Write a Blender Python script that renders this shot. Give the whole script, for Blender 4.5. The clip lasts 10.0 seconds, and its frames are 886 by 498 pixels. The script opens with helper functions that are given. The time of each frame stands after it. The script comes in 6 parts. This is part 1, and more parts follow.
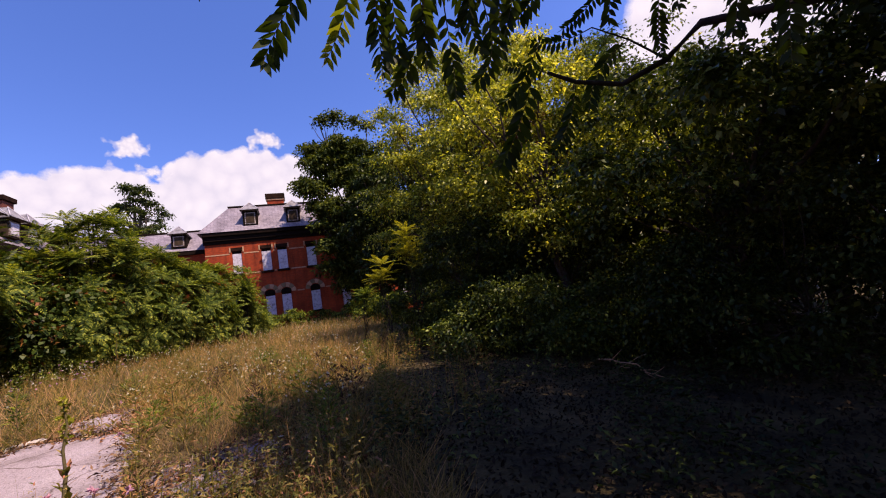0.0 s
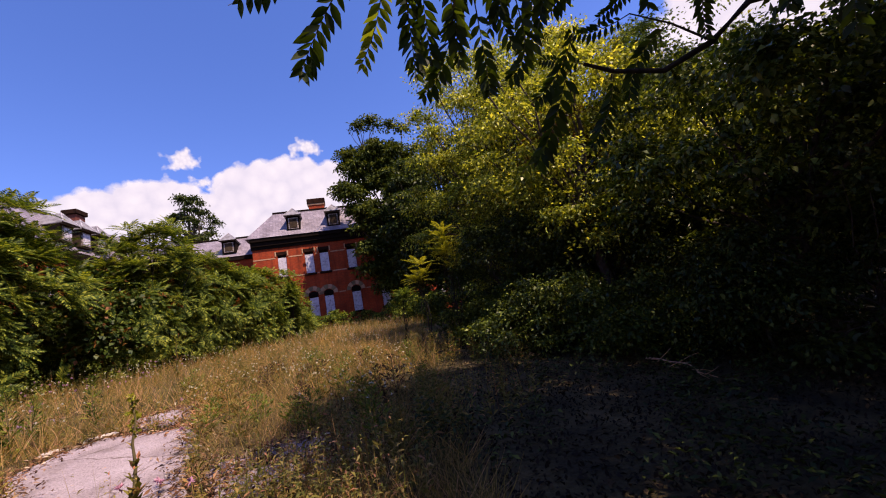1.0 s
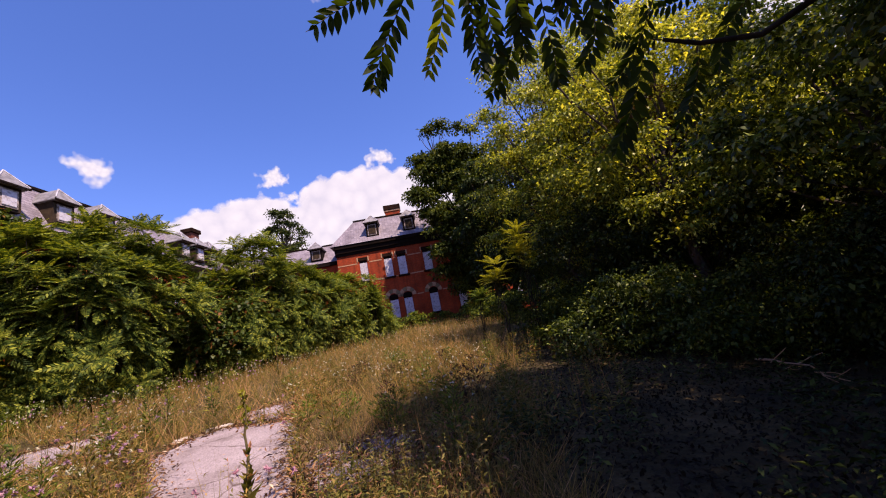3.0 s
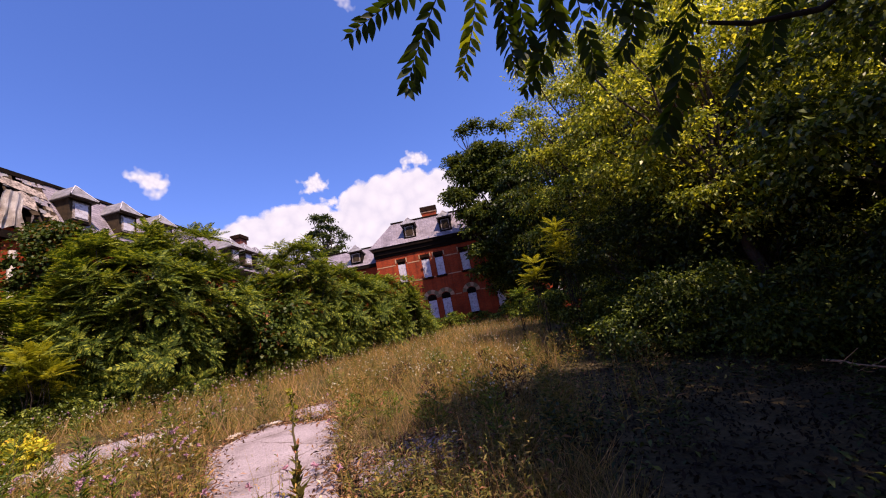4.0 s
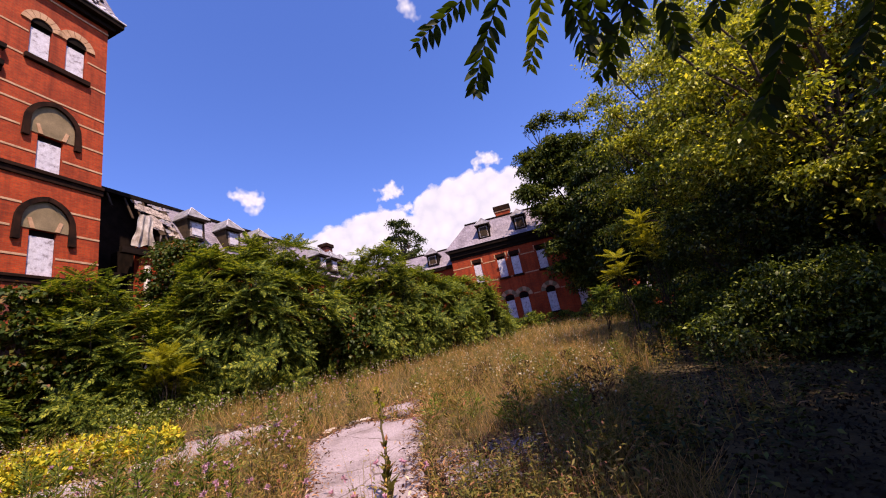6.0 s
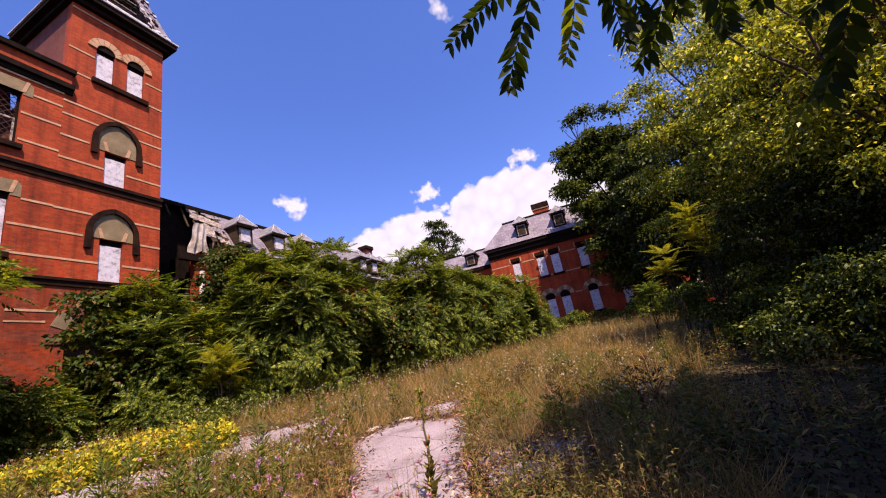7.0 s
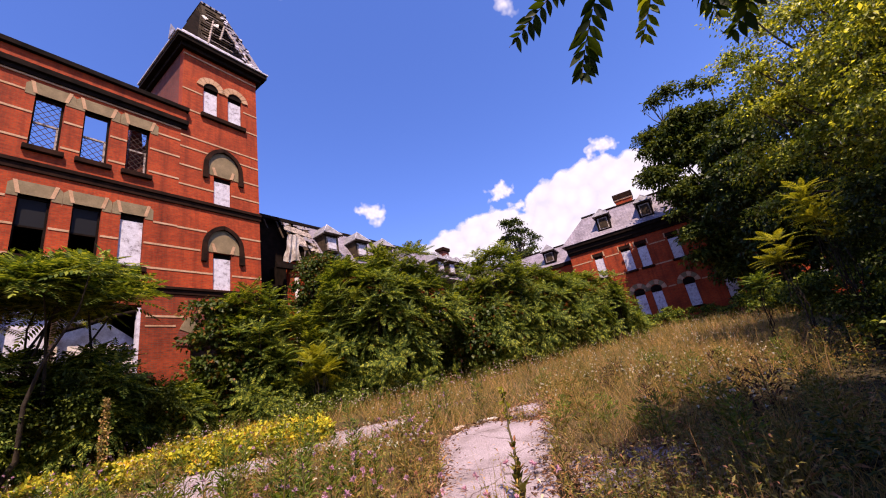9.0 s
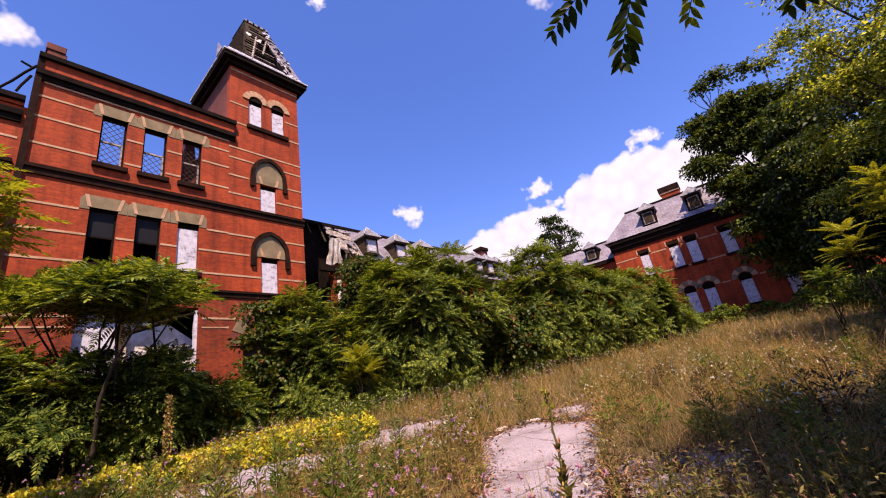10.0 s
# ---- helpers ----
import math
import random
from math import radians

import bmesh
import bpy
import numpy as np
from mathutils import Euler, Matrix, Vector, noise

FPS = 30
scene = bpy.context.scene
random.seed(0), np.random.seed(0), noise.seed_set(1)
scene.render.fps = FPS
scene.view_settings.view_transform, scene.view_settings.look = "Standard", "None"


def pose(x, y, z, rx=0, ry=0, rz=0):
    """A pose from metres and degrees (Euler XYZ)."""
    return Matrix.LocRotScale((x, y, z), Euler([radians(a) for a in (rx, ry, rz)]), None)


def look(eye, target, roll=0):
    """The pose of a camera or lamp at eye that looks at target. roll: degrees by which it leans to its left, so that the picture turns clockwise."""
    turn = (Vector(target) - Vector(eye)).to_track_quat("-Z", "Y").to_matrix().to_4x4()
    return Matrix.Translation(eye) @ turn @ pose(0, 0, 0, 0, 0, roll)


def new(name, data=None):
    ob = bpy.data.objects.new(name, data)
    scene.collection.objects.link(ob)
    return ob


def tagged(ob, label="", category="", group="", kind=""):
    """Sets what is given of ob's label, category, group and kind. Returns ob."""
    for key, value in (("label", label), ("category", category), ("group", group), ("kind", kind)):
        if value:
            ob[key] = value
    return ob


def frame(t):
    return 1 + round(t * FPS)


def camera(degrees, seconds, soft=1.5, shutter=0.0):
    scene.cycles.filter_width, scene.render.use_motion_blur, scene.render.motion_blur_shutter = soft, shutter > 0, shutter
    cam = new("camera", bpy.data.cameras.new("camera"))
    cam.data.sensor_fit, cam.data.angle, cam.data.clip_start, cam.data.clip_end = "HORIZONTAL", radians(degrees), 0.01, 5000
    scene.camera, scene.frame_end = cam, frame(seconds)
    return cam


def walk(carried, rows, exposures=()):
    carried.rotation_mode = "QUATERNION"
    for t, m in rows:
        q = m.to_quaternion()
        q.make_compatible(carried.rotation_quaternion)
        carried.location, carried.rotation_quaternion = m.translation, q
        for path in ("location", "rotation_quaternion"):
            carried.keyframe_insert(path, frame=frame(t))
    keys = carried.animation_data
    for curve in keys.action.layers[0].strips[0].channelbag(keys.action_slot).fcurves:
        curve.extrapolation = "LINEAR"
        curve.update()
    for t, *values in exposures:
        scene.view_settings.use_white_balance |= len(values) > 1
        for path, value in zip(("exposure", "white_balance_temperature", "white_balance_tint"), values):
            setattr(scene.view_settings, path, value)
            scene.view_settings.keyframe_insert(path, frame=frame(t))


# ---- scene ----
# ---- camera ----
cam = camera(95.2, 10.0, soft=1.1)
EYE = (0.0, 0.0, 1.55)
TURNS = (
    (0, 99.559, 9.614, -24.772),
    (0.5, 99.979, 9.918, -22.000),
    (1, 100.432, 10.170, -19.240),
    (1.5, 100.912, 10.375, -16.487),
    (2, 101.413, 10.538, -13.738),
    (2.5, 101.931, 10.662, -10.990),
    (3, 102.460, 10.752, -8.240),
    (3.5, 102.997, 10.810, -5.487),
    (4, 103.538, 10.840, -2.728),
    (4.5, 104.080, 10.844, 0.038),
    (5, 104.620, 10.823, 2.812),
    (5.5, 105.156, 10.780, 5.593),
    (6, 105.687, 10.714, 8.382),
    (6.5, 106.210, 10.627, 11.179),
    (7, 106.726, 10.519, 13.983),
    (7.5, 107.234, 10.389, 16.792),
    (8, 107.734, 10.236, 19.605),
    (8.5, 108.226, 10.059, 22.419),
    (9, 108.712, 9.857, 25.232),
    (9.5, 109.192, 9.627, 28.041),
    (10, 109.670, 9.367, 30.842),
)
walk(cam, [(t, pose(*EYE, rx, ry, rz)) for t, rx, ry, rz in TURNS], ((0, 0.92, 6550, 28), (4, 0.96, 6550, 28), (10, 1.11, 6550, 28)))

# ---- light ----
SUN_AZ, SUN_EL = 142.0, 58.0
world = bpy.data.worlds.new("sky")
scene.world = world
world.use_nodes = True
wn = world.node_tree.nodes
sky = wn.new("ShaderNodeTexSky")
sky.sky_type = "NISHITA"
sky.sun_disc = False
sky.sun_elevation, sky.sun_rotation = radians(SUN_EL), radians(SUN_AZ)
sky.air_density, sky.dust_density, sky.ozone_density = 1.0, 0.5, 2.0
deep = wn.new("ShaderNodeHueSaturation")
deep.inputs["Saturation"].default_value = 1.20
deep.inputs["Value"].default_value = 1.0
world.node_tree.links.new(sky.outputs[0], deep.inputs["Color"])
hue = wn.new("ShaderNodeMix")
hue.data_type, hue.blend_type = "RGBA", "MULTIPLY"
hue.inputs[0].default_value = 1.0
hue.inputs[7].default_value = (0.95, 0.91, 1.22, 1)
world.node_tree.links.new(deep.outputs[0], hue.inputs[6])
world.node_tree.links.new(hue.outputs[2], wn["Background"].inputs["Color"])
wn["Background"].inputs["Strength"].default_value = 0.101

sun_data = bpy.data.lights.new("sun", "SUN")
sun_data.energy, sun_data.angle, sun_data.color = 4.5, radians(0.5), (1.0, 0.85, 0.63)
sun = new("sun", sun_data)
sa, se = radians(SUN_AZ), radians(SUN_EL)
SUN_DIR = Vector((math.sin(sa) * math.cos(se), math.cos(sa) * math.cos(se), math.sin(se)))
sun.matrix_world = look(SUN_DIR * 60, (0, 0, 0))


# ---- materials ----
def material(name, rough=0.8, metal=0.0):
    m = bpy.data.materials.new(name)
    m.use_nodes = True
    b = m.node_tree.nodes["Principled BSDF"]
    b.inputs["Roughness"].default_value = rough
    b.inputs["Metallic"].default_value = metal
    b.inputs["Specular IOR Level"].default_value = 0.25
    return m, m.node_tree.nodes, m.node_tree.links, b


def ramp(nodes, links, source, stops):
    r = nodes.new("ShaderNodeValToRGB")
    while len(r.color_ramp.elements) < len(stops):
        r.color_ramp.elements.new(0.5)
    for e, (p, c) in zip(r.color_ramp.elements, stops):
        e.position, e.color = p, (*c, 1)
    links.new(source, r.inputs[0])
    return r.outputs[0]


def noise_of(nodes, links, coords, scale, detail=6.0, rough=0.6):
    n = nodes.new("ShaderNodeTexNoise")
    n.inputs["Scale"].default_value = scale
    n.inputs["Detail"].default_value = detail
    n.inputs["Roughness"].default_value = rough
    links.new(coords, n.inputs["Vector"])
    return n.outputs["Fac"]


def mix(nodes, links, kind, fac, a, b):
    x = nodes.new("ShaderNodeMix")
    x.data_type, x.blend_type = "RGBA", kind
    for value, slot in ((fac, x.inputs[0]), (a, x.inputs[6]), (b, x.inputs[7])):
        if isinstance(value, (int, float)):
            slot.default_value = value
        elif isinstance(value, tuple):
            slot.default_value = (*value, 1)
        else:
            links.new(value, slot)
    return x.outputs[2]


def bump(nodes, links, bsdf, height, strength, distance):
    b = nodes.new("ShaderNodeBump")
    b.inputs["Strength"].default_value, b.inputs["Distance"].default_value = strength, distance
    links.new(height, b.inputs["Height"])
    links.new(b.outputs[0], bsdf.inputs["Normal"])


def object_coords(nodes):
    return nodes.new("ShaderNodeTexCoord").outputs["Object"]


def wall_coords(nodes, links):
    """Runs along the wall, whichever way it faces, and up it."""
    split = nodes.new("ShaderNodeSeparateXYZ")
    links.new(object_coords(nodes), split.inputs[0])
    add = nodes.new("ShaderNodeMath")
    links.new(split.outputs[0], add.inputs[0])
    links.new(split.outputs[1], add.inputs[1])
    join = nodes.new("ShaderNodeCombineXYZ")
    links.new(add.outputs[0], join.inputs[0])
    links.new(split.outputs[2], join.inputs[1])
    return join.outputs[0]


def brick_material(name, a, b, mortar, width=0.215, height=0.075, gap=0.009, stain=0.55):
    m, n, l, p = material(name, 0.85)
    t = n.new("ShaderNodeTexBrick")
    l.new(wall_coords(n, l), t.inputs["Vector"])
    t.inputs["Color1"].default_value, t.inputs["Color2"].default_value, t.inputs["Mortar"].default_value = (*a, 1), (*b, 1), (*mortar, 1)
    t.inputs["Scale"].default_value = 1.0
    t.inputs["Mortar Size"].default_value = gap
    t.inputs["Brick Width"].default_value, t.inputs["Row Height"].default_value = width, height
    c = object_coords(n)
    big = ramp(n, l, noise_of(n, l, c, 0.55), ((0.3, (stain, stain * 0.95, stain * 0.95)), (0.62, (1, 1, 1))))
    fine = ramp(n, l, noise_of(n, l, c, 9.0), ((0.25, (0.72, 0.7, 0.7)), (0.7, (1.12, 1.1, 1.08))))
    col = mix(n, l, "MULTIPLY", 1.0, mix(n, l, "MULTIPLY", 1.0, t.outputs["Color"], big), fine)
    # soot run down the wall in long streaks
    tall = n.new("ShaderNodeMapping")
    tall.inputs["Scale"].default_value = (1.6, 1.6, 0.13)
    l.new(c, tall.inputs["Vector"])
    streak = ramp(n, l, noise_of(n, l, tall.outputs[0], 1.3, 7.0, 0.65), ((0.33, (0.50, 0.46, 0.46)), (0.52, (1, 1, 1)), (0.75, (1.1, 1.08, 1.06))))
    col = mix(n, l, "MULTIPLY", 0.85, col, streak)
    l.new(col, p.inputs["Base Color"])
    bump(n, l, p, t.outputs["Fac"], -0.4, 0.01)
    return m


def mottled(name, stops, scale=3.0, rough=0.8, relief=0.3, fine=25.0, detail=8.0, metal=0.0, spec=0.2):
    m, n, l, p = material(name, rough, metal)
    c = object_coords(n)
    col = ramp(n, l, noise_of(n, l, c, scale, detail), stops)
    small = ramp(n, l, noise_of(n, l, c, fine), ((0.25, (0.75, 0.75, 0.75)), (0.75, (1.15, 1.15, 1.15))))
    l.new(mix(n, l, "MULTIPLY", 1.0, col, small), p.inputs["Base Color"])
    bump(n, l, p, noise_of(n, l, c, fine), relief, 0.02)
    p.inputs["Specular IOR Level"].default_value = spec
    return m


def leaf_material(name, stops, through_colour, share=0.35, rough=0.5, spec=0.18):
    """Leaves: each one its own tone, some light passing through."""
    m, n, l, p = material(name, rough)
    p.inputs["Specular IOR Level"].default_value = spec
    g = n.new("ShaderNodeNewGeometry")
    col = ramp(n, l, g.outputs["Random Per Island"], stops)
    patch = ramp(n, l, noise_of(n, l, object_coords(n), 0.8, 3.0), ((0.32, (0.60, 0.70, 0.66)), (0.68, (1.22, 1.14, 1.0))))
    col = mix(n, l, "MULTIPLY", 1.0, col, patch)
    l.new(col, p.inputs["Base Color"])
    t = n.new("ShaderNodeBsdfTranslucent")
    l.new(mix(n, l, "MULTIPLY", 1.0, col, through_colour), t.inputs["Color"])
    s = n.new("ShaderNodeMixShader")
    s.inputs[0].default_value = share
    l.new(p.outputs[0], s.inputs[1])
    l.new(t.outputs[0], s.inputs[2])
    l.new(s.outputs[0], n["Material Output"].inputs["Surface"])
    return m


BRICK = brick_material("red_brick", (0.46, 0.055, 0.007), (0.31, 0.032, 0.005), (0.26, 0.075, 0.026))
BRICK_BASE = brick_material("dark_base_brick", (0.36, 0.048, 0.008), (0.22, 0.027, 0.005), (0.15, 0.065, 0.035), stain=0.45)
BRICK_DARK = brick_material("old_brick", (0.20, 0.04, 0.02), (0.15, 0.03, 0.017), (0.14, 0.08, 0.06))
SANDSTONE = mottled("buff_sandstone", ((0.3, (0.34, 0.18, 0.09)), (0.65, (0.50, 0.31, 0.18))), 2.5)
LINTEL = mottled("olive_sandstone", ((0.3, (0.14, 0.105, 0.055)), (0.65, (0.24, 0.175, 0.095))), 2.0)
# soot tone that also carries shadow on string courses and the end pier
DARK_STONE = mottled("soot_and_shade_stone", ((0.3, (0.008, 0.005, 0.004)), (0.7, (0.034, 0.015, 0.009))), 2.5, 0.95, spec=0.05)
DARK_TRIM = mottled("dark_wood_and_void", ((0.3, (0.005, 0.004, 0.003)), (0.7, (0.018, 0.011, 0.008))), 3.0, 0.95, spec=0.05)
BOARD = mottled("weathered_white_board", ((0.32, (0.22, 0.19, 0.20)), (0.46, (0.50, 0.47, 0.50)), (0.7, (0.62, 0.60, 0.64))), 5.0, 0.7)
PLASTER = mottled("old_white_plaster", ((0.3, (0.45, 0.30, 0.22)), (0.5, (0.78, 0.74, 0.70)), (0.7, (0.85, 0.83, 0.80))), 1.5, 0.9)
SASH = mottled("peeling_sash_paint", ((0.35, (0.05, 0.035, 0.028)), (0.6, (0.40, 0.33, 0.28))), 7.0, 0.7)
IRON = mottled("rusted_iron", ((0.35, (0.03, 0.02, 0.016)), (0.7, (0.10, 0.05, 0.03))), 9.0, 0.7)
BARK = mottled("grey_brown_bark", ((0.3, (0.035, 0.026, 0.02)), (0.7, (0.10, 0.078, 0.06))), 6.0, 0.95, 0.8)
TWIG_DARK = mottled("dark_twig_bark", ((0.3, (0.016, 0.012, 0.009)), (0.7, (0.05, 0.036, 0.025))), 12.0, 0.95, 0.6)
STEM = mottled("green_brown_stem", ((0.3, (0.06, 0.055, 0.02)), (0.7, (0.14, 0.11, 0.05))), 9.0, 0.8)
OLD_BOARD = mottled("old_brown_boarding", ((0.3, (0.016, 0.011, 0.007)), (0.7, (0.065, 0.042, 0.022))), 3.0, 0.95)
INSIDE = mottled("dark_interior", ((0.3, (0.03, 0.018, 0.014)), (0.7, (0.11, 0.06, 0.045))), 1.2, 0.95)
METAL_WHITE = mottled("pale_sheet_metal", ((0.35, (0.26, 0.24, 0.26)), (0.6, (0.50, 0.48, 0.52))), 3.0, 0.55)
METAL_GREY = mottled("grey_sheet_metal", ((0.35, (0.12, 0.115, 0.12)), (0.6, (0.24, 0.23, 0.245))), 3.0, 0.6)
SHEET_TORN = mottled("torn_pale_sheathing", ((0.3, (0.30, 0.22, 0.16)), (0.6, (0.78, 0.72, 0.66))), 1.8, 0.85)
GLASS, gn, gl, gp = material("dusty_glass", 0.5)
gp.inputs["Base Color"].default_value = (0.010, 0.010, 0.011, 1)
gp.inputs["Specular IOR Level"].default_value = 0.1


def slate(name, a, b):
    m, n, l, p = material(name, 0.55)
    t = n.new("ShaderNodeTexBrick")
    l.new(wall_coords(n, l), t.inputs["Vector"])
    t.inputs["Color1"].default_value, t.inputs["Color2"].default_value, t.inputs["Mortar"].default_value = (*a, 1), (*b, 1), (0.09, 0.08, 0.09, 1)
    t.inputs["Scale"].default_value = 1.0
    t.inputs["Mortar Size"].default_value = 0.012
    t.inputs["Brick Width"].default_value, t.inputs["Row Height"].default_value = 0.3, 0.19
    big = ramp(n, l, noise_of(n, l, object_coords(n), 0.9), ((0.3, (0.62, 0.58, 0.6)), (0.65, (1.1, 1.08, 1.1))))
    l.new(mix(n, l, "MULTIPLY", 1.0, t.outputs["Color"], big), p.inputs["Base Color"])
    bump(n, l, p, t.outputs["Fac"], -0.5, 0.02)
    return m


SLATE = slate("grey_slate", (0.27, 0.24, 0.265), (0.19, 0.17, 0.19))

LEAF_SUMAC = leaf_material("sumac_leaf", ((0.0, (0.022, 0.042, 0.009)), (0.5, (0.074, 0.112, 0.019)), (1.0, (0.31, 0.335, 0.050))), (1.6, 1.5, 0.5), 0.32, 0.55, 0.10)
LEAF_YELLOW = leaf_material("yellow_green_leaf", ((0.0, (0.15, 0.17, 0.015)), (1.0, (0.36, 0.34, 0.035))), (1.5, 1.4, 0.5), 0.35)
LEAF_BIRCH = leaf_material("light_green_leaf", ((0.0, (0.060, 0.090, 0.014)), (0.6, (0.24, 0.275, 0.034)), (1.0, (0.66, 0.68, 0.15))), (1.7, 1.5, 0.45), 0.42, 0.42, 0.30)
# dark leaf, also used to paint shade into growth at the wood edge
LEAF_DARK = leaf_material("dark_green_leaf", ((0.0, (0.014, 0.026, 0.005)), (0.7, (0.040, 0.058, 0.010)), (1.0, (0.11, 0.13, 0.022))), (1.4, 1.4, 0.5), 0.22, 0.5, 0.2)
LEAF_OAK = leaf_material("oak_leaf", ((0.0, (0.020, 0.034, 0.007)), (0.6, (0.055, 0.075, 0.012)), (1.0, (0.15, 0.17, 0.026))), (1.5, 1.4, 0.5), 0.24, 0.55, 0.12)
LEAF_MID = leaf_material("mid_green_leaf", ((0.0, (0.030, 0.050, 0.008)), (0.6, (0.095, 0.125, 0.014)), (1.0, (0.32, 0.36, 0.08))), (1.6, 1.5, 0.5), 0.30, 0.42, 0.3)
LEAF_RUSTY = leaf_material("rusty_leaf", ((0.0, (0.05, 0.022, 0.008)), (0.6, (0.13, 0.05, 0.014)), (1.0, (0.20, 0.12, 0.02))), (1.6, 1.2, 0.5), 0.30, 0.45, 0.3)
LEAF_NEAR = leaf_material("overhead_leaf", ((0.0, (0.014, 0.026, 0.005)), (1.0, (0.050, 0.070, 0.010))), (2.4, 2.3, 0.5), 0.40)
# paler copy of the overhead leaf, with the sunlight in its colour
LEAF_NEAR_LIT = leaf_material("sunlit_overhead_leaf", ((0.0, (0.09, 0.12, 0.012)), (1.0, (0.22, 0.23, 0.02))), (2.2, 2.0, 0.5), 0.5)
LEAF_VINE = leaf_material("vine_leaf", ((0.0, (0.020, 0.042, 0.008)), (0.8, (0.06, 0.085, 0.012)), (1.0, (0.20, 0.07, 0.02))), (1.4, 1.4, 0.5), 0.25)
GRASS = leaf_material("dry_grass", ((0.0, (0.08, 0.095, 0.020)), (0.38, (0.25, 0.190, 0.050)), (0.72, (0.50, 0.320, 0.115)), (1.0, (0.64, 0.37, 0.235))), (1.2, 1.05, 0.75), 0.38, 0.7)
WEED = leaf_material("meadow_weed", ((0.0, (0.070, 0.085, 0.018)), (0.5, (0.20, 0.175, 0.040)), (0.85, (0.37, 0.25, 0.085)), (1.0, (0.40, 0.15, 0.11))), (1.4, 1.25, 0.6), 0.36, 0.6)
WEED_GREEN = leaf_material("green_weed", ((0.0, (0.045, 0.085, 0.014)), (0.6, (0.13, 0.18, 0.028)), (1.0, (0.28, 0.30, 0.05))), (1.5, 1.4, 0.5), 0.38, 0.55)
PETAL_YELLOW = leaf_material("yellow_bloom", ((0.0, (0.10, 0.14, 0.014)), (0.40, (0.34, 0.34, 0.022)), (0.88, (0.68, 0.55, 0.035)), (1.0, (0.44, 0.17, 0.03))), (1.1, 1.0, 0.6), 0.25, 0.6)
PETAL_PINK = leaf_material("pink_bloom", ((0.0, (0.38, 0.19, 0.32)), (1.0, (0.58, 0.36, 0.52))), (1.1, 1.0, 1.0), 0.25, 0.6)
PETAL_WHITE = leaf_material("white_bloom", ((0.0, (0.6, 0.55, 0.42)), (1.0, (0.8, 0.78, 0.7))), (1.0, 1.0, 1.0), 0.25, 0.6)
DRY_BITS = leaf_material("dry_plant_bits", ((0.0, (0.06, 0.03, 0.02)), (0.5, (0.20, 0.09, 0.05)), (0.9, (0.38, 0.22, 0.13)), (1.0, (0.6, 0.5, 0.42))), (1.0, 0.9, 0.8), 0.1, 0.9)
LITTER = leaf_material("shade_dark_litter", ((0.0, (0.010, 0.007, 0.005)), (0.9, (0.026, 0.016, 0.010)), (1.0, (0.10, 0.06, 0.03))), (1.0, 0.9, 0.8), 0.05, 0.9)
SEED_BROWN = leaf_material("brown_seed_head", ((0.0, (0.05, 0.025, 0.02)), (1.0, (0.13, 0.07, 0.045))), (1.0, 0.9, 0.8), 0.1, 0.9)
def pavement_material():
    """Pale worn concrete: coarse grit, stains and wandering cracks."""
    m, n, l, p = material("cracked_pale_pavement", 0.95)
    c = object_coords(n)
    col = ramp(n, l, noise_of(n, l, c, 1.6, 8.0), ((0.28, (0.18, 0.145, 0.145)), (0.5, (0.31, 0.262, 0.282)), (0.75, (0.37, 0.32, 0.345))))
    grit = ramp(n, l, noise_of(n, l, c, 42.0, 6.0, 0.75), ((0.35, (0.55, 0.52, 0.52)), (0.5, (1.0, 1.0, 1.0)), (0.68, (1.3, 1.28, 1.28))))
    warp = n.new("ShaderNodeTexNoise")
    warp.inputs["Scale"].default_value = 2.2
    l.new(c, warp.inputs["Vector"])
    bend = n.new("ShaderNodeMix")
    bend.data_type, bend.blend_type = "RGBA", "LINEAR_LIGHT"
    bend.inputs[0].default_value = 0.25
    l.new(c, bend.inputs[6])
    l.new(warp.outputs["Color"], bend.inputs[7])
    v = n.new("ShaderNodeTexVoronoi")
    v.feature = "DISTANCE_TO_EDGE"
    v.inputs["Scale"].default_value = 0.75
    l.new(bend.outputs[2], v.inputs["Vector"])
    crack = ramp(n, l, v.outputs["Distance"], ((0.0, (0.35, 0.30, 0.26)), (0.006, (0.6, 0.56, 0.52)), (0.016, (1, 1, 1))))
    l.new(mix(n, l, "MULTIPLY", 1.0, mix(n, l, "MULTIPLY", 1.0, col, grit), crack), p.inputs["Base Color"])
    bump(n, l, p, noise_of(n, l, c, 42.0, 6.0, 0.75), 0.9, 0.02)
    return m


PAVE = pavement_material()
def ground_material():
    m, n, l, p = material("meadow_soil", 0.95)
    c = object_coords(n)
    soil = ramp(n, l, noise_of(n, l, c, 1.1, 8.0), ((0.3, (0.022, 0.017, 0.009)), (0.5, (0.06, 0.045, 0.018)), (0.7, (0.12, 0.085, 0.04))))
    litter = ramp(n, l, noise_of(n, l, c, 14.0, 8.0), ((0.3, (0.5, 0.5, 0.45)), (0.7, (1.3, 1.25, 1.1))))
    l.new(mix(n, l, "MULTIPLY", 1.0, soil, litter), p.inputs["Base Color"])
    bump(n, l, p, noise_of(n, l, c, 20.0), 0.8, 0.05)
    return m


SOIL = ground_material()


# ---- building blocks ----
def part(name, shape, mat, parent=None, label=""):
    """Links a bmesh or a mesh as one object, under a thing or a part."""
    if isinstance(shape, bmesh.types.BMesh):
        me = bpy.data.meshes.new(name)
        shape.to_mesh(me)
        shape.free()
    else:
        me = shape
    if not me.materials:
        me.materials.append(mat)
    ob = new(name, me)
    if parent is not None:
        ob.parent = parent
    if label:
        ob["label"] = label
    return ob


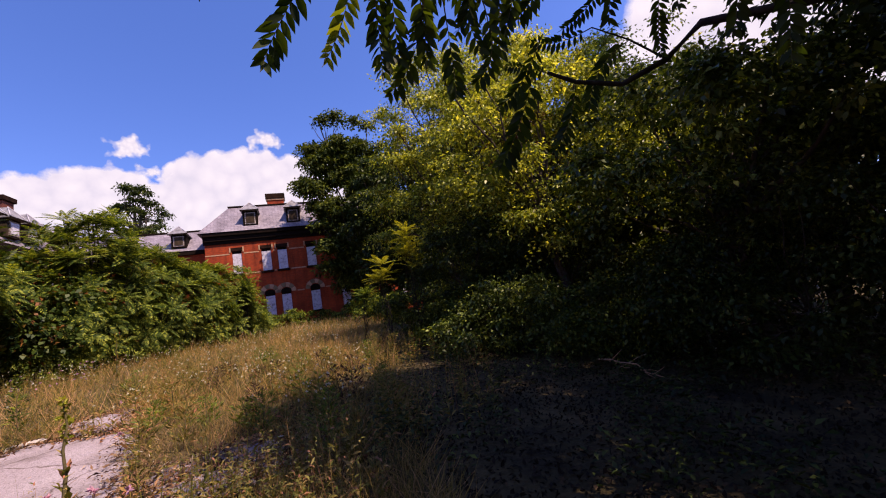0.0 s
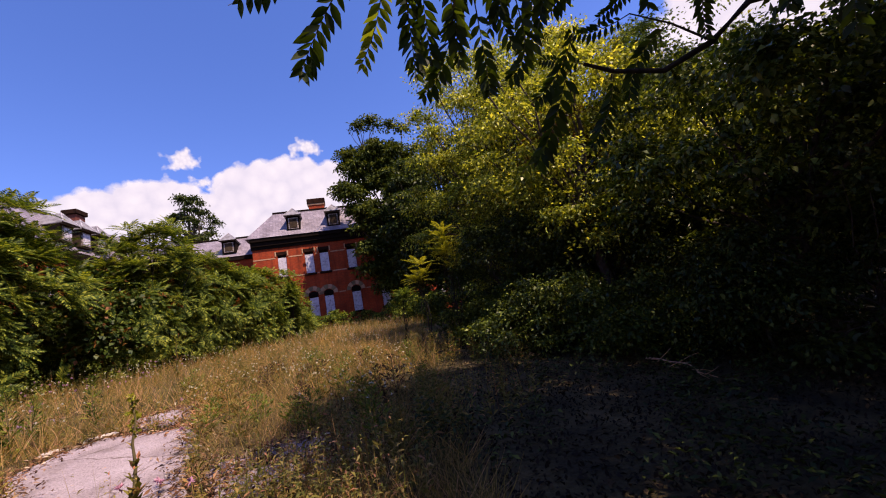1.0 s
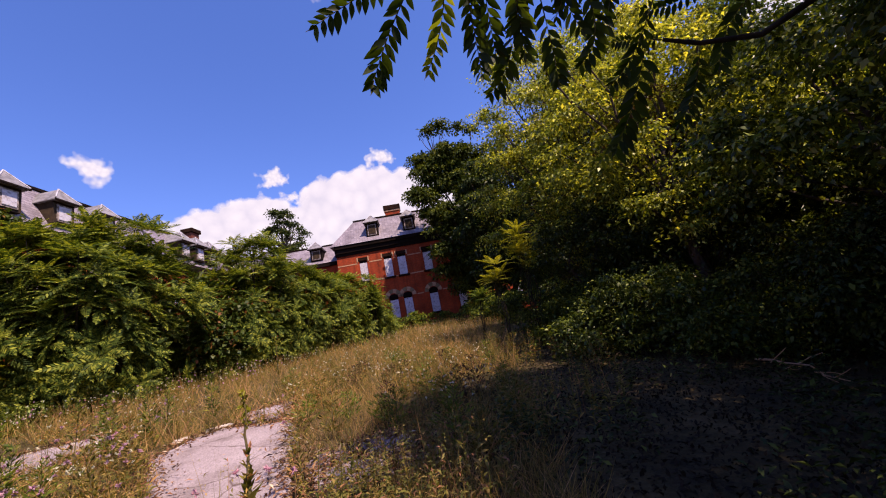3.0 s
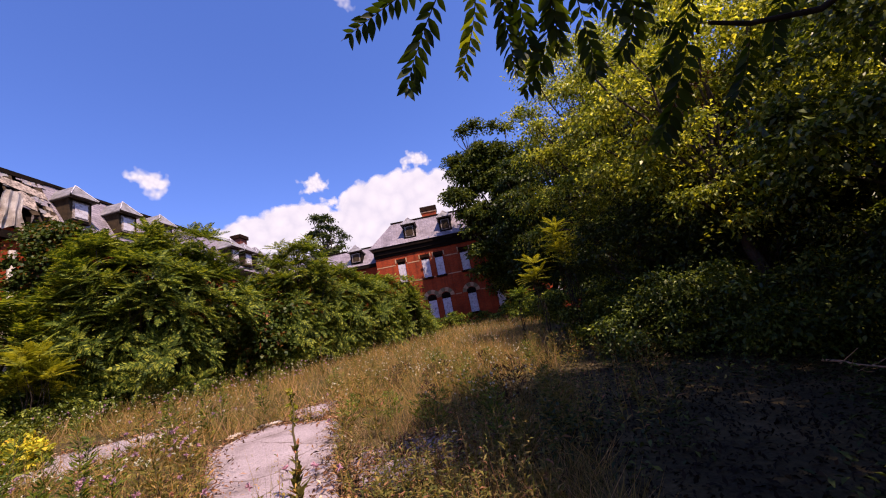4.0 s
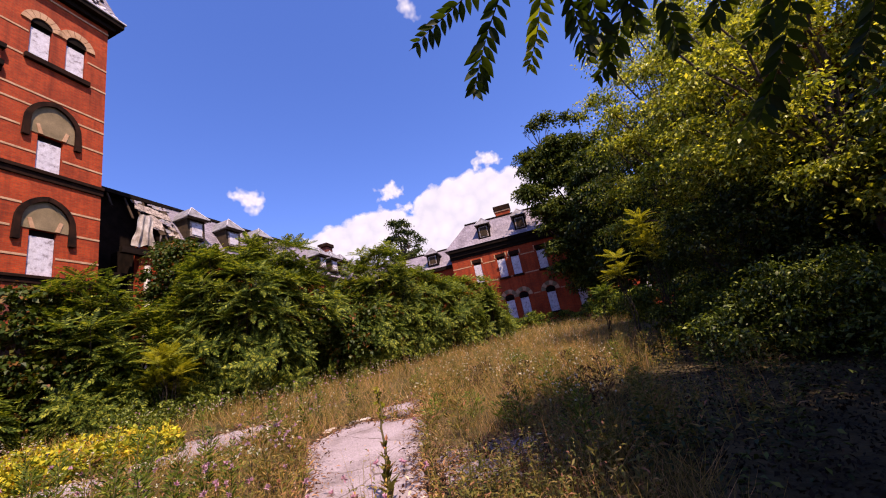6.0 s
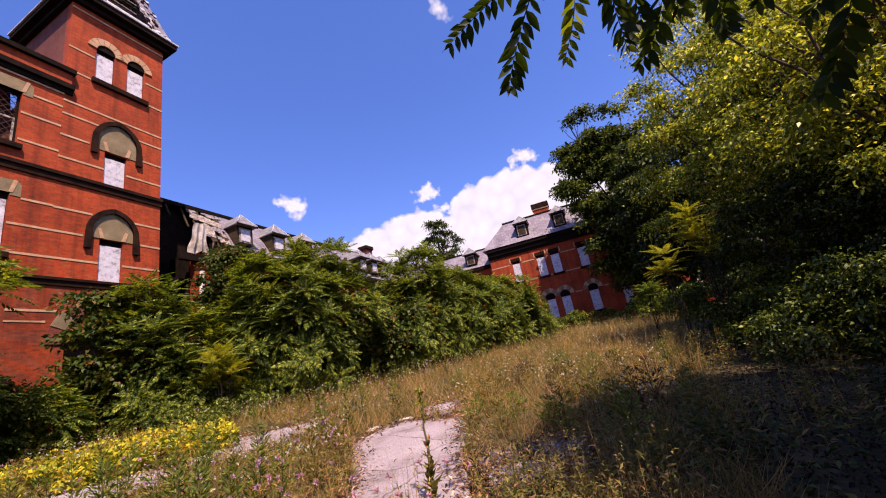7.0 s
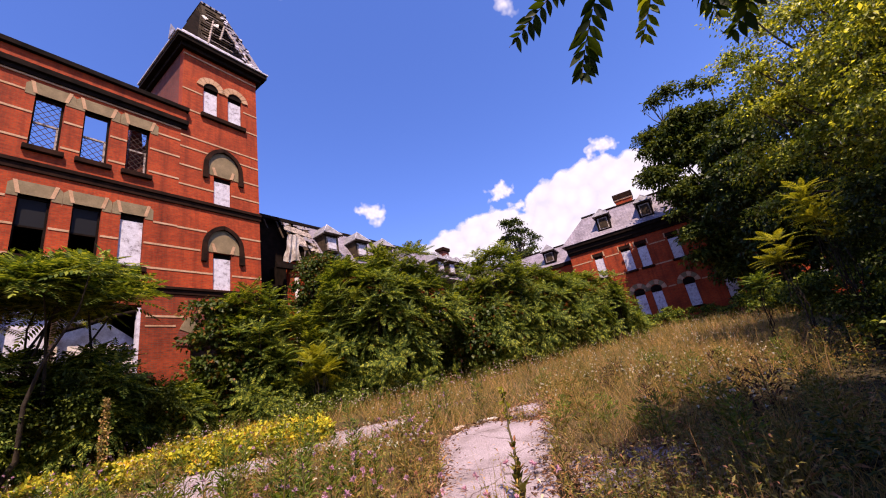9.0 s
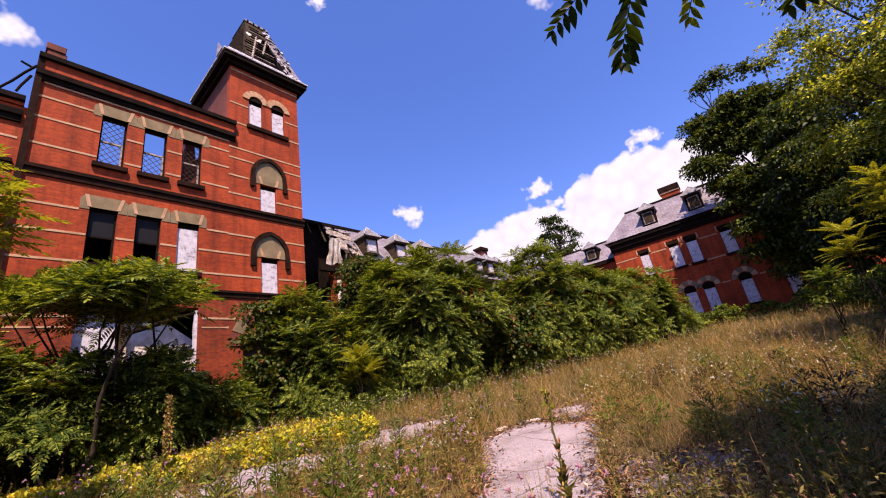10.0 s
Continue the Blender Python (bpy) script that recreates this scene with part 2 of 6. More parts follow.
def thing(name, label, category, m=Matrix(), group="", kind=""):
    ob = new(name)
    ob.matrix_world = m
    ob.empty_display_size = 0.3
    return tagged(ob, label, category, group, kind)


def add_box(bm, x0, x1, y0, y1, z0, z1, bevel=0.0):
    made = bmesh.ops.create_cube(bm, size=1.0, matrix=Matrix.LocRotScale(((x0 + x1) / 2, (y0 + y1) / 2, (z0 + z1) / 2), None, (abs(x1 - x0), abs(y1 - y0), abs(z1 - z0))))
    if bevel:
        edges = list({e for v in made["verts"] for e in v.link_edges})
        bmesh.ops.bevel(bm, geom=edges, offset=bevel, segments=1, affect="EDGES")
    return bm


def box(x0, x1, y0, y1, z0, z1, bevel=0.0):
    return add_box(bmesh.new(), x0, x1, y0, y1, z0, z1, bevel)


def prism(outline, y0, y1):
    """A solid from an outline in x and z, from depth y0 to y1."""
    bm = bmesh.new()
    a = [bm.verts.new((x, y0, z)) for x, z in outline]
    b = [bm.verts.new((x, y1, z)) for x, z in outline]
    n = len(outline)
    bm.faces.new(a)
    bm.faces.new(b[::-1])
    for i in range(n):
        bm.faces.new((a[(i + 1) % n], a[i], b[i], b[(i + 1) % n]))
    bmesh.ops.recalc_face_normals(bm, faces=bm.faces[:])
    return bm


def hull(points):
    bm = bmesh.new()
    for p in points:
        bm.verts.new(p)
    bmesh.ops.convex_hull(bm, input=bm.verts[:])
    return bm


def wall_mesh(x0, x1, z0, z1, depth, openings):
    """A wall from y = 0 to depth with rectangular openings (x0, x1, z0, z1) cut right through."""
    xs = sorted({x0, x1, *(v for o in openings for v in o[:2] if x0 < v < x1)})
    zs = sorted({z0, z1, *(v for o in openings for v in o[2:] if z0 < v < z1)})
    bm = bmesh.new()

    def solid(i, j):
        if not (0 <= i < len(xs) - 1 and 0 <= j < len(zs) - 1):
            return False
        x, z = (xs[i] + xs[i + 1]) / 2, (zs[j] + zs[j + 1]) / 2
        return not any(o[0] < x < o[1] and o[2] < z < o[3] for o in openings)

    verts = {}

    def v(i, j, k):
        if (i, j, k) not in verts:
            verts[i, j, k] = bm.verts.new((xs[i], depth * k, zs[j]))
        return verts[i, j, k]

    for i in range(len(xs) - 1):
        for j in range(len(zs) - 1):
            if not solid(i, j):
                continue
            bm.faces.new((v(i, j, 0), v(i + 1, j, 0), v(i + 1, j + 1, 0), v(i, j + 1, 0)))
            bm.faces.new((v(i, j, 1), v(i, j + 1, 1), v(i + 1, j + 1, 1), v(i + 1, j, 1)))
            if not solid(i - 1, j):
                bm.faces.new((v(i, j, 0), v(i, j + 1, 0), v(i, j + 1, 1), v(i, j, 1)))
            if not solid(i + 1, j):
                bm.faces.new((v(i + 1, j, 0), v(i + 1, j, 1), v(i + 1, j + 1, 1), v(i + 1, j + 1, 0)))
            if not solid(i, j - 1):
                bm.faces.new((v(i, j, 0), v(i, j, 1), v(i + 1, j, 1), v(i + 1, j, 0)))
            if not solid(i, j + 1):
                bm.faces.new((v(i, j + 1, 0), v(i + 1, j + 1, 0), v(i + 1, j + 1, 1), v(i, j + 1, 1)))
    return bm


def ring_outline(cx, cz, r_in, r_out, a0, a1, steps):
    """A piece of an arch, between two radii and two angles (degrees from +x)."""
    ang = [radians(a0 + (a1 - a0) * k / steps) for k in range(steps + 1)]
    return [(cx + r_out * math.cos(a), cz + r_out * math.sin(a)) for a in ang] + [(cx + r_in * math.cos(a), cz + r_in * math.sin(a)) for a in reversed(ang)]


def quads_mesh(name, verts, faces):
    """A mesh of four-cornered faces from arrays."""
    me = bpy.data.meshes.new(name)
    verts, faces = np.asarray(verts, np.float32).reshape(-1, 3), np.asarray(faces, np.int32).reshape(-1, 4)
    me.vertices.add(len(verts))
    me.vertices.foreach_set("co", verts.ravel())
    me.loops.add(faces.size)
    me.loops.foreach_set("vertex_index", faces.ravel())
    me.polygons.add(len(faces))
    me.polygons.foreach_set("loop_start", np.arange(0, faces.size, 4, dtype=np.int32))
    me.update(calc_edges=True)
    me.validate()
    return me


def scatter(template, place, ahead, normal, size):
    """Copies of a template (verts, faces) at places; its +y runs ahead, its +z along the normal."""
    tv, tf = template
    n = len(place)
    ahead = ahead / (np.linalg.norm(ahead, axis=1, keepdims=True) + 1e-9)
    side = np.cross(ahead, normal)
    side /= np.linalg.norm(side, axis=1, keepdims=True) + 1e-9
    up = np.cross(side, ahead)
    size = np.asarray(size, float).reshape(n, 1, 1)
    v = place[:, None, :] + size * (tv[None, :, 0:1] * side[:, None, :] + tv[None, :, 1:2] * ahead[:, None, :] + tv[None, :, 2:3] * up[:, None, :])
    f = tf[None] + (np.arange(n) * len(tv))[:, None, None]
    return v.reshape(-1, 3), f.reshape(-1, 4)


def joined(pieces):
    verts, faces, base = [], [], 0
    for v, f in pieces:
        verts.append(v)
        faces.append(f + base)
        base += len(v)
    return np.concatenate(verts), np.concatenate(faces)


def simple_leaf(width=0.55, fold=0.12):
    v = np.array([(0, 0, 0), (width / 2, 0.45, fold), (0, 1, -0.12), (-width / 2, 0.45, fold)], float)
    return v, np.array([(0, 1, 2, 3)])


def compound_leaf(pairs, spread=0.24, width=0.085, arch=0.35, droop=0.25):
    """A feathered leaf one unit long: leaflets in pairs along an arching stalk."""
    verts, faces = [], []

    def spine(u):
        return np.array((0.0, u, 0.18 * u - arch * u * u))

    def leaflet(root, d, length):
        d = d / np.linalg.norm(d)
        side = np.cross(d, (0, 0, 1.0))
        side /= np.linalg.norm(side)
        b = len(verts)
        verts.extend((root, root + d * length * 0.42 + side * width / 2, root + d * length + np.array((0, 0, -0.05)) * length, root + d * length * 0.42 - side * width / 2))
        faces.append((b, b + 1, b + 2, b + 3))

    for k in range(pairs):
        u = 0.14 + 0.80 * k / (pairs - 1)
        length = spread * (0.72 + 0.5 * math.sin(math.pi * min(1, 0.15 + 0.85 * k / (pairs - 1)))) * (1.0 if k < pairs - 2 else 0.85)
        for s in (-1, 1):
            leaflet(spine(u), np.array((s * 1.0, 0.55 + 0.4 * k / pairs, -droop)), length)
    leaflet(spine(0.95), np.array((0.0, 1.0, -0.4)), spread * 0.9)
    for k in range(2):
        b = len(verts)
        p, q = spine(k / 2), spine((k + 1) / 2)
        w = np.array((0.007, 0, 0))
        verts.extend((p - w, p + w, q + w * 0.7, q - w * 0.7))
        faces.append((b, b + 1, b + 2, b + 3))
    return np.array(verts), np.array(faces)


SIMPLE = simple_leaf()
BROAD = simple_leaf(0.75, 0.08)
FEATHER = compound_leaf(9, 0.205, 0.078, 0.38, 0.34)
BLADE = (np.array([(-0.5, 0, 0), (0.5, 0, 0), (0.36, 0.55, 0.06), (-0.36, 0.55, 0.06), (0.05, 1, 0.30), (-0.05, 1, 0.30)]) * np.array((0.02, 1, 1)), np.array([(0, 1, 2, 3), (3, 2, 4, 5)]))

rng = np.random.default_rng(7)


def unit_vectors(n, up_bias=0.0):
    v = rng.normal(size=(n, 3))
    v[:, 2] += up_bias
    return v / np.linalg.norm(v, axis=1, keepdims=True)


def limb_mesh(name, paths):
    """Tapered round limbs along lists of (point, radius)."""
    verts, faces, base, sides = [], [], 0, 7
    for path in paths:
        pts = [Vector(p) for p, _ in path]
        for k, (p, r) in enumerate(path):
            d = (pts[min(k + 1, len(pts) - 1)] - pts[max(k - 1, 0)]).normalized()
            a = d.orthogonal().normalized()
            b = d.cross(a)
            for s in range(sides):
                q = 2 * math.pi * s / sides
                verts.append(Vector(p) + (a * math.cos(q) + b * math.sin(q)) * r)
        for k in range(len(path) - 1):
            for s in range(sides):
                t = (s + 1) % sides
                faces.append((base + k * sides + s, base + k * sides + t, base + (k + 1) * sides + t, base + (k + 1) * sides + s))
        base += len(path) * sides
    return quads_mesh(name, np.array([tuple(v) for v in verts]), np.array(faces))


def bent(a, b, r0, r1, steps=5, wobble=0.12):
    a, b = Vector(a), Vector(b)
    span = (b - a).length
    out = []
    for k in range(steps + 1):
        u = k / steps
        jig = Vector(rng.normal(size=3)) * wobble * span * 0.25 * math.sin(math.pi * u)
        out.append((a.lerp(b, u) + jig, r0 + (r1 - r0) * u))
    return out


def ground_z(x, y):
    """The slope of the meadow, rising away from the eye, level far off."""
    t = -0.342 * x + 0.940 * y
    t = np.clip(t, -25.0, 75.0)
    return 0.085 * t


def at(az, d):
    """A place on the ground by its bearing (degrees right of ahead) and distance."""
    x, y = d * math.sin(radians(az)), d * math.cos(radians(az))
    return x, y, float(ground_z(x, y))


# ---- ground ----
def ground():
    r = np.concatenate((np.linspace(0.0, 40, 100), np.geomspace(41, 900, 26)))
    xs = np.concatenate((-r[:0:-1], r))
    gx, gy = np.meshgrid(xs, xs, indexing="ij")
    gz = ground_z(gx, gy)
    for i in range(gx.shape[0]):
        for j in range(gx.shape[1]):
            if abs(gx[i, j]) < 45 and abs(gy[i, j]) < 45:
                gz[i, j] += 0.05 * noise.noise((gx[i, j] * 0.7, gy[i, j] * 0.7, 0.0)) + 0.02 * noise.noise((gx[i, j] * 2.3, gy[i, j] * 2.3, 3.0))
    n = gx.shape[1]
    idx = np.arange(gx.size).reshape(gx.shape)
    faces = np.stack((idx[:-1, :-1], idx[1:, :-1], idx[1:, 1:], idx[:-1, 1:]), -1).reshape(-1, 4)
    me = quads_mesh("ground", np.stack((gx, gy, gz), -1).reshape(-1, 3), faces)
    me.polygons.foreach_set("use_smooth", np.ones(len(me.polygons), bool))
    tagged(part("ground", me, SOIL), "overgrown sloping meadow soil with dry litter", "ground", kind="structure")


ground()
SLABS = (
    ((-2.3, 3.3), (-2.40, 4.6), (-3.42, 6.7), (-3.2, 7.5), (-2.9, 7.95), (-1.95, 7.6), (-1.75, 7.68), (-1.5, 7.0), (-1.2, 4.9), (-0.7, 3.2)),
    ((-2.62, 8.15), (-2.85, 9.1), (-2.1, 9.5), (-1.72, 8.1)),
    ((-1.05, 5.05), (-0.95, 5.45), (-0.55, 5.50), (-0.50, 5.10)),
    ((-0.44, 5.15), (-0.40, 5.62), (0.10, 5.60), (0.22, 5.22), (-0.05, 4.98)),
    ((-0.85, 4.45), (-0.95, 4.92), (-0.46, 5.00), (-0.12, 4.86), (-0.10, 4.40), (-0.45, 4.25)),
    ((0.0, 4.42), (-0.02, 4.84), (0.34, 5.02), (0.52, 4.66)),
    ((-5.25, 10.45), (-5.15, 10.95), (-4.6, 11.0), (-4.65, 10.55)),
    ((-8.2, 4.0), (-8.6, 5.8), (-8.1, 6.8), (-6.3, 6.5), (-6.0, 4.3)),
    ((-8.05, 6.9), (-7.8, 8.3), (-5.5, 9.5), (-4.9, 8.7), (-5.4, 7.0), (-6.2, 6.6)),
)


def in_slab(x, y, grow=0.0):
    """Which of the places lie on a slab."""
    hit = np.zeros(len(x), bool)
    for slab in SLABS:
        c = np.mean(slab, axis=0)
        inside = np.zeros(len(x), bool)
        q = [c + (np.array(p) - c) * (1 + grow) for p in slab]
        for (ax, ay), (bx, by) in zip(q, q[1:] + q[:1]):
            cross = ((ay > y) != (by > y)) & (x < (bx - ax) * (y - ay) / (by - ay + 1e-12) + ax)
            inside ^= cross
        hit |= inside
    return hit


def pavement():
    home = thing("pavement", "cracked pale concrete path broken by weeds", "pavement", kind="structure")
    for slab in SLABS:
        proud = 0.03 if len(slab) < 7 and slab[0][0] > -2 else 0.05
        bm = bmesh.new()
        ring = []
        for (ax, ay), (bx, by) in zip(slab, slab[1:] + slab[:1]):
            steps = max(2, int(math.hypot(bx - ax, by - ay) / 0.16))
            for k in range(steps):
                u = k / steps
                x, y = ax + (bx - ax) * u, ay + (by - ay) * u
                j = 0.05 * noise.noise((x * 3.1, y * 3.1, 5.0)) + 0.03 * noise.noise((x * 9.0, y * 9.0, 1.0))
                ring.append((x + j, y - j * 0.7))
        top = [bm.verts.new((x, y, float(ground_z(x, y)) + proud)) for x, y in ring]
        low = [bm.verts.new((x, y, float(ground_z(x, y)) - 0.15)) for x, y in ring]
        bm.faces.new(top)
        for k in range(len(ring)):
            bm.faces.new((top[k], low[k], low[(k + 1) % len(ring)], top[(k + 1) % len(ring)]))
        bmesh.ops.recalc_face_normals(bm, faces=bm.faces[:])
        bmesh.ops.triangulate(bm, faces=bm.faces[:])
        part("slab", bm, PAVE, home)


pavement()


# ---- buildings ----
def sash_window(home, x0, x1, z0, z1, depth, kind, sill=True, sill_drop=0.22, gap=0.26):
    """A window in a wall: its frame as the part, with its filling and sill under it."""
    bm = bmesh.new()
    w = 0.07
    y0, y1 = depth, depth + 0.10
    add_box(bm, x0, x0 + w, y0, y1, z0, z1)
    add_box(bm, x1 - w, x1, y0, y1, z0, z1)
    add_box(bm, x0 + w, x1 - w, y0, y1, z1 - w, z1)
    add_box(bm, x0 + w, x1 - w, y0, y1, z0, z0 + w)
    win = part("window", bm, DARK_TRIM, home)
    zm = (z0 + z1) / 2
    if kind in ("board", "board_low"):
        top = z1 - (gap if kind == "board_low" else 0.10)
        part("board", box(x0 + 0.02, x1 - 0.02, depth - 0.05, depth - 0.01, z0 + 0.02, top, 0.006), BOARD, win, "peeling white painted board")
        if kind == "board_low":
            part("shutter_head", box(x0 + w, x1 - w, depth + 0.02, depth + 0.06, top, z1 - w), DARK_TRIM, win)
    elif kind in ("lattice", "lattice_low", "broken"):
        part("meeting_rail", box(x0 + w, x1 - w, y0 + 0.02, y1, zm - 0.035, zm + 0.035), SASH, win)
        part("stile", box(x1 - w - 0.06, x1 - w, y0 + 0.02, y1 - 0.02, z0 + w, zm), SASH, win)
        grid = bmesh.new()
        za, zb = (z0 + w, zm) if kind == "lattice_low" else (z0 + w, z1 - w)
        step, wide = 0.27, x1 - x0 - 2 * w
        for s in (-1, 1):
            k = -wide
            while k < zb - za:
                a, b = max(0.0, -k), min(wide, zb - za - k)
                if b > a + 0.02:
                    px = [(x0 + w + (q if s > 0 else wide - q), za + k + q) for q in (a, b)]
                    (ax, az_), (bx, bz) = px
                    t = 0.012
                    pts = [(ax, y0 + 0.03, az_ - t), (ax, y0 + 0.03, az_ + t), (bx, y0 + 0.03, bz - t), (bx, y0 + 0.03, bz + t), (ax, y0 + 0.05, az_ - t), (ax, y0 + 0.05, az_ + t), (bx, y0 + 0.05, bz - t), (bx, y0 + 0.05, bz + t)]
                    v = [grid.verts.new(p) for p in pts]
                    for f in ((0, 1, 3, 2), (4, 6, 7, 5), (0, 4, 5, 1), (2, 3, 7, 6), (1, 5, 7, 3), (0, 2, 6, 4)):
                        grid.faces.new([v[i] for i in f])
                k += step
        part("lattice", grid, IRON, win, "rusted diamond lattice guard")
    elif kind == "dark":
        part("meeting_rail", box(x0 + w, x1 - w, y0 + 0.02, y1, zm - 0.035, zm + 0.035), DARK_TRIM, win)
        part("pane", box(x0 + w, x1 - w, y0 + 0.05, y0 + 0.06, zm + 0.035, z1 - w), GLASS, win)
    if sill:
        part("sill", box(x0 - 0.14, x1 + 0.14, -0.16, depth, z0 - sill_drop, z0 - 0.003, 0.015), DARK_STONE, win, "sooty stone sill")
    return win


def flat_lintel(home, x0, x1, z, rise=0.52):
    """A stepped stone head with two pale keyed blocks."""
    xm = (x0 + x1) / 2
    w = (x1 - x0) / 2
    out = [(x0 - 0.302, z - 0.10), (x0 - 0.003, z - 0.10), (x0 - 0.003, z), (x1 + 0.003, z), (x1 + 0.003, z - 0.10), (x1 + 0.302, z - 0.10), (x1 + 0.302, z + rise * 0.72), (x1 + 0.20, z + rise * 0.92), (x1 + 0.10, z + rise), (x0 - 0.10, z + rise), (x0 - 0.20, z + rise * 0.92), (x0 - 0.302, z + rise * 0.72)]
    head = part("lintel", prism(out, -0.02, 0.30), LINTEL, home, "olive sandstone window head")
    for s in (-1, 1):
        a, b = xm + s * (w - 0.05), xm + s * (w + 0.05)
        part("keystone", prism([(a, z + 0.01), (a + s * 0.12, z + 0.01), (b + s * 0.14, z + rise + 0.01), (b + s * 0.02, z + rise + 0.01)], -0.035, 0.0), SANDSTONE, head)


def pointed_hood(home, xc, z_leg, z_top, half, name="hood_mould"):
    """A dark pointed hood over a stone tympanum; radius fitted to the rise."""
    rise = 1.16
    z_spring = z_top - rise
    r = (rise * rise + half * half) / (2 * half)
    outer, inner = [], []
    top = math.asin(min(1, rise / r))
    for s in (1, -1):
        cx = xc + s * (half - r)
        steps = 7
        for k in range(steps + 1):
            a = top * (k / steps if s > 0 else 1 - k / steps)
            outer.append((cx + s * r * math.cos(a), z_spring + r * math.sin(a)))
            q = r - 0.20
            inner.append((cx + s * q * math.cos(a), z_spring + q * math.sin(a)))
    inner = [(x, min(z, z_top - 0.2)) for x, z in inner]
    bm = bmesh.new()
    left, right = [(xc + half + 0.03, z_leg)] + outer + [(xc - half - 0.03, z_leg)], [(xc + half - 0.20, z_leg)] + inner + [(xc - half + 0.20, z_leg)]
    rows = []
    for (ox, oz), (ix, iz) in zip(left, right):
        rows.append([bm.verts.new((ox, -0.14, oz)), bm.verts.new((ix, -0.14, iz)), bm.verts.new((ix, 0.02, iz)), bm.verts.new((ox, 0.02, oz))])
    for a, b in zip(rows, rows[1:]):
        for k in range(4):
            bm.faces.new((a[k], a[(k + 1) % 4], b[(k + 1) % 4], b[k]))
    bm.faces.new(rows[0])
    bm.faces.new(rows[-1][::-1])
    bmesh.ops.remove_doubles(bm, verts=bm.verts[:], dist=0.001)
    bmesh.ops.recalc_face_normals(bm, faces=bm.faces[:])
    part(name, bm, DARK_STONE, home, "sooty pointed hood mould")
    return inner


def tympanum(home, xc, z_window, inner, window_half):
    """Stone infill under a hood: middle block and two pale wedges."""
    zl = z_window
    pts = [(x, max(z, zl)) for x, z in inner]
    outline = [(max(x for x, _ in pts), zl)] + [p for p in pts if p[1] > zl + 0.02] + [(min(x for x, _ in pts), zl)]
    stone = part("tympanum", prism(outline, -0.03, 0.0), LINTEL, home, "olive sandstone arch infill")
    for s in (-1, 1):
        a = xc + s * window_half * 0.75
        part("keystone", prism([(a, zl + 0.01), (a + s * 0.16, zl + 0.01), (a + s * 0.26, zl + 0.42), (a + s * 0.14, zl + 0.45)], -0.055, -0.03), SANDSTONE, stone)


def band(home, x0, x1, z, gaps=(), tall=0.085, proud=0.02, mat=None, name="band"):
    """A pale stone course, broken where windows stand."""
    cuts = [x0]
    for a, b in sorted(gaps):
        if a > x0 and b < x1:
            cuts += [a, b]
    cuts.append(x1)
    for a, b in zip(cuts[::2], cuts[1::2]):
        part(name, box(a, b, -proud, 0.05, z - tall / 2, z + tall / 2), mat or SANDSTONE, home)


def cornice(home, x0, x1, rows, name="cornice", mat=None):
    """Stacked mouldings: rows of (z0, z1, how far they stand out)."""
    for z0, z1, out in rows:
        part(name, box(x0, x1, -out, 0.04, z0, z1, 0.012), mat or DARK_TRIM, home)


TOWER_FRAME = pose(-16.246, 14.835, 0, 0, 0, 78.05)
BAYS = ((-9.12, -8.23), (-7.62, -6.72), (-6.10, -5.25))


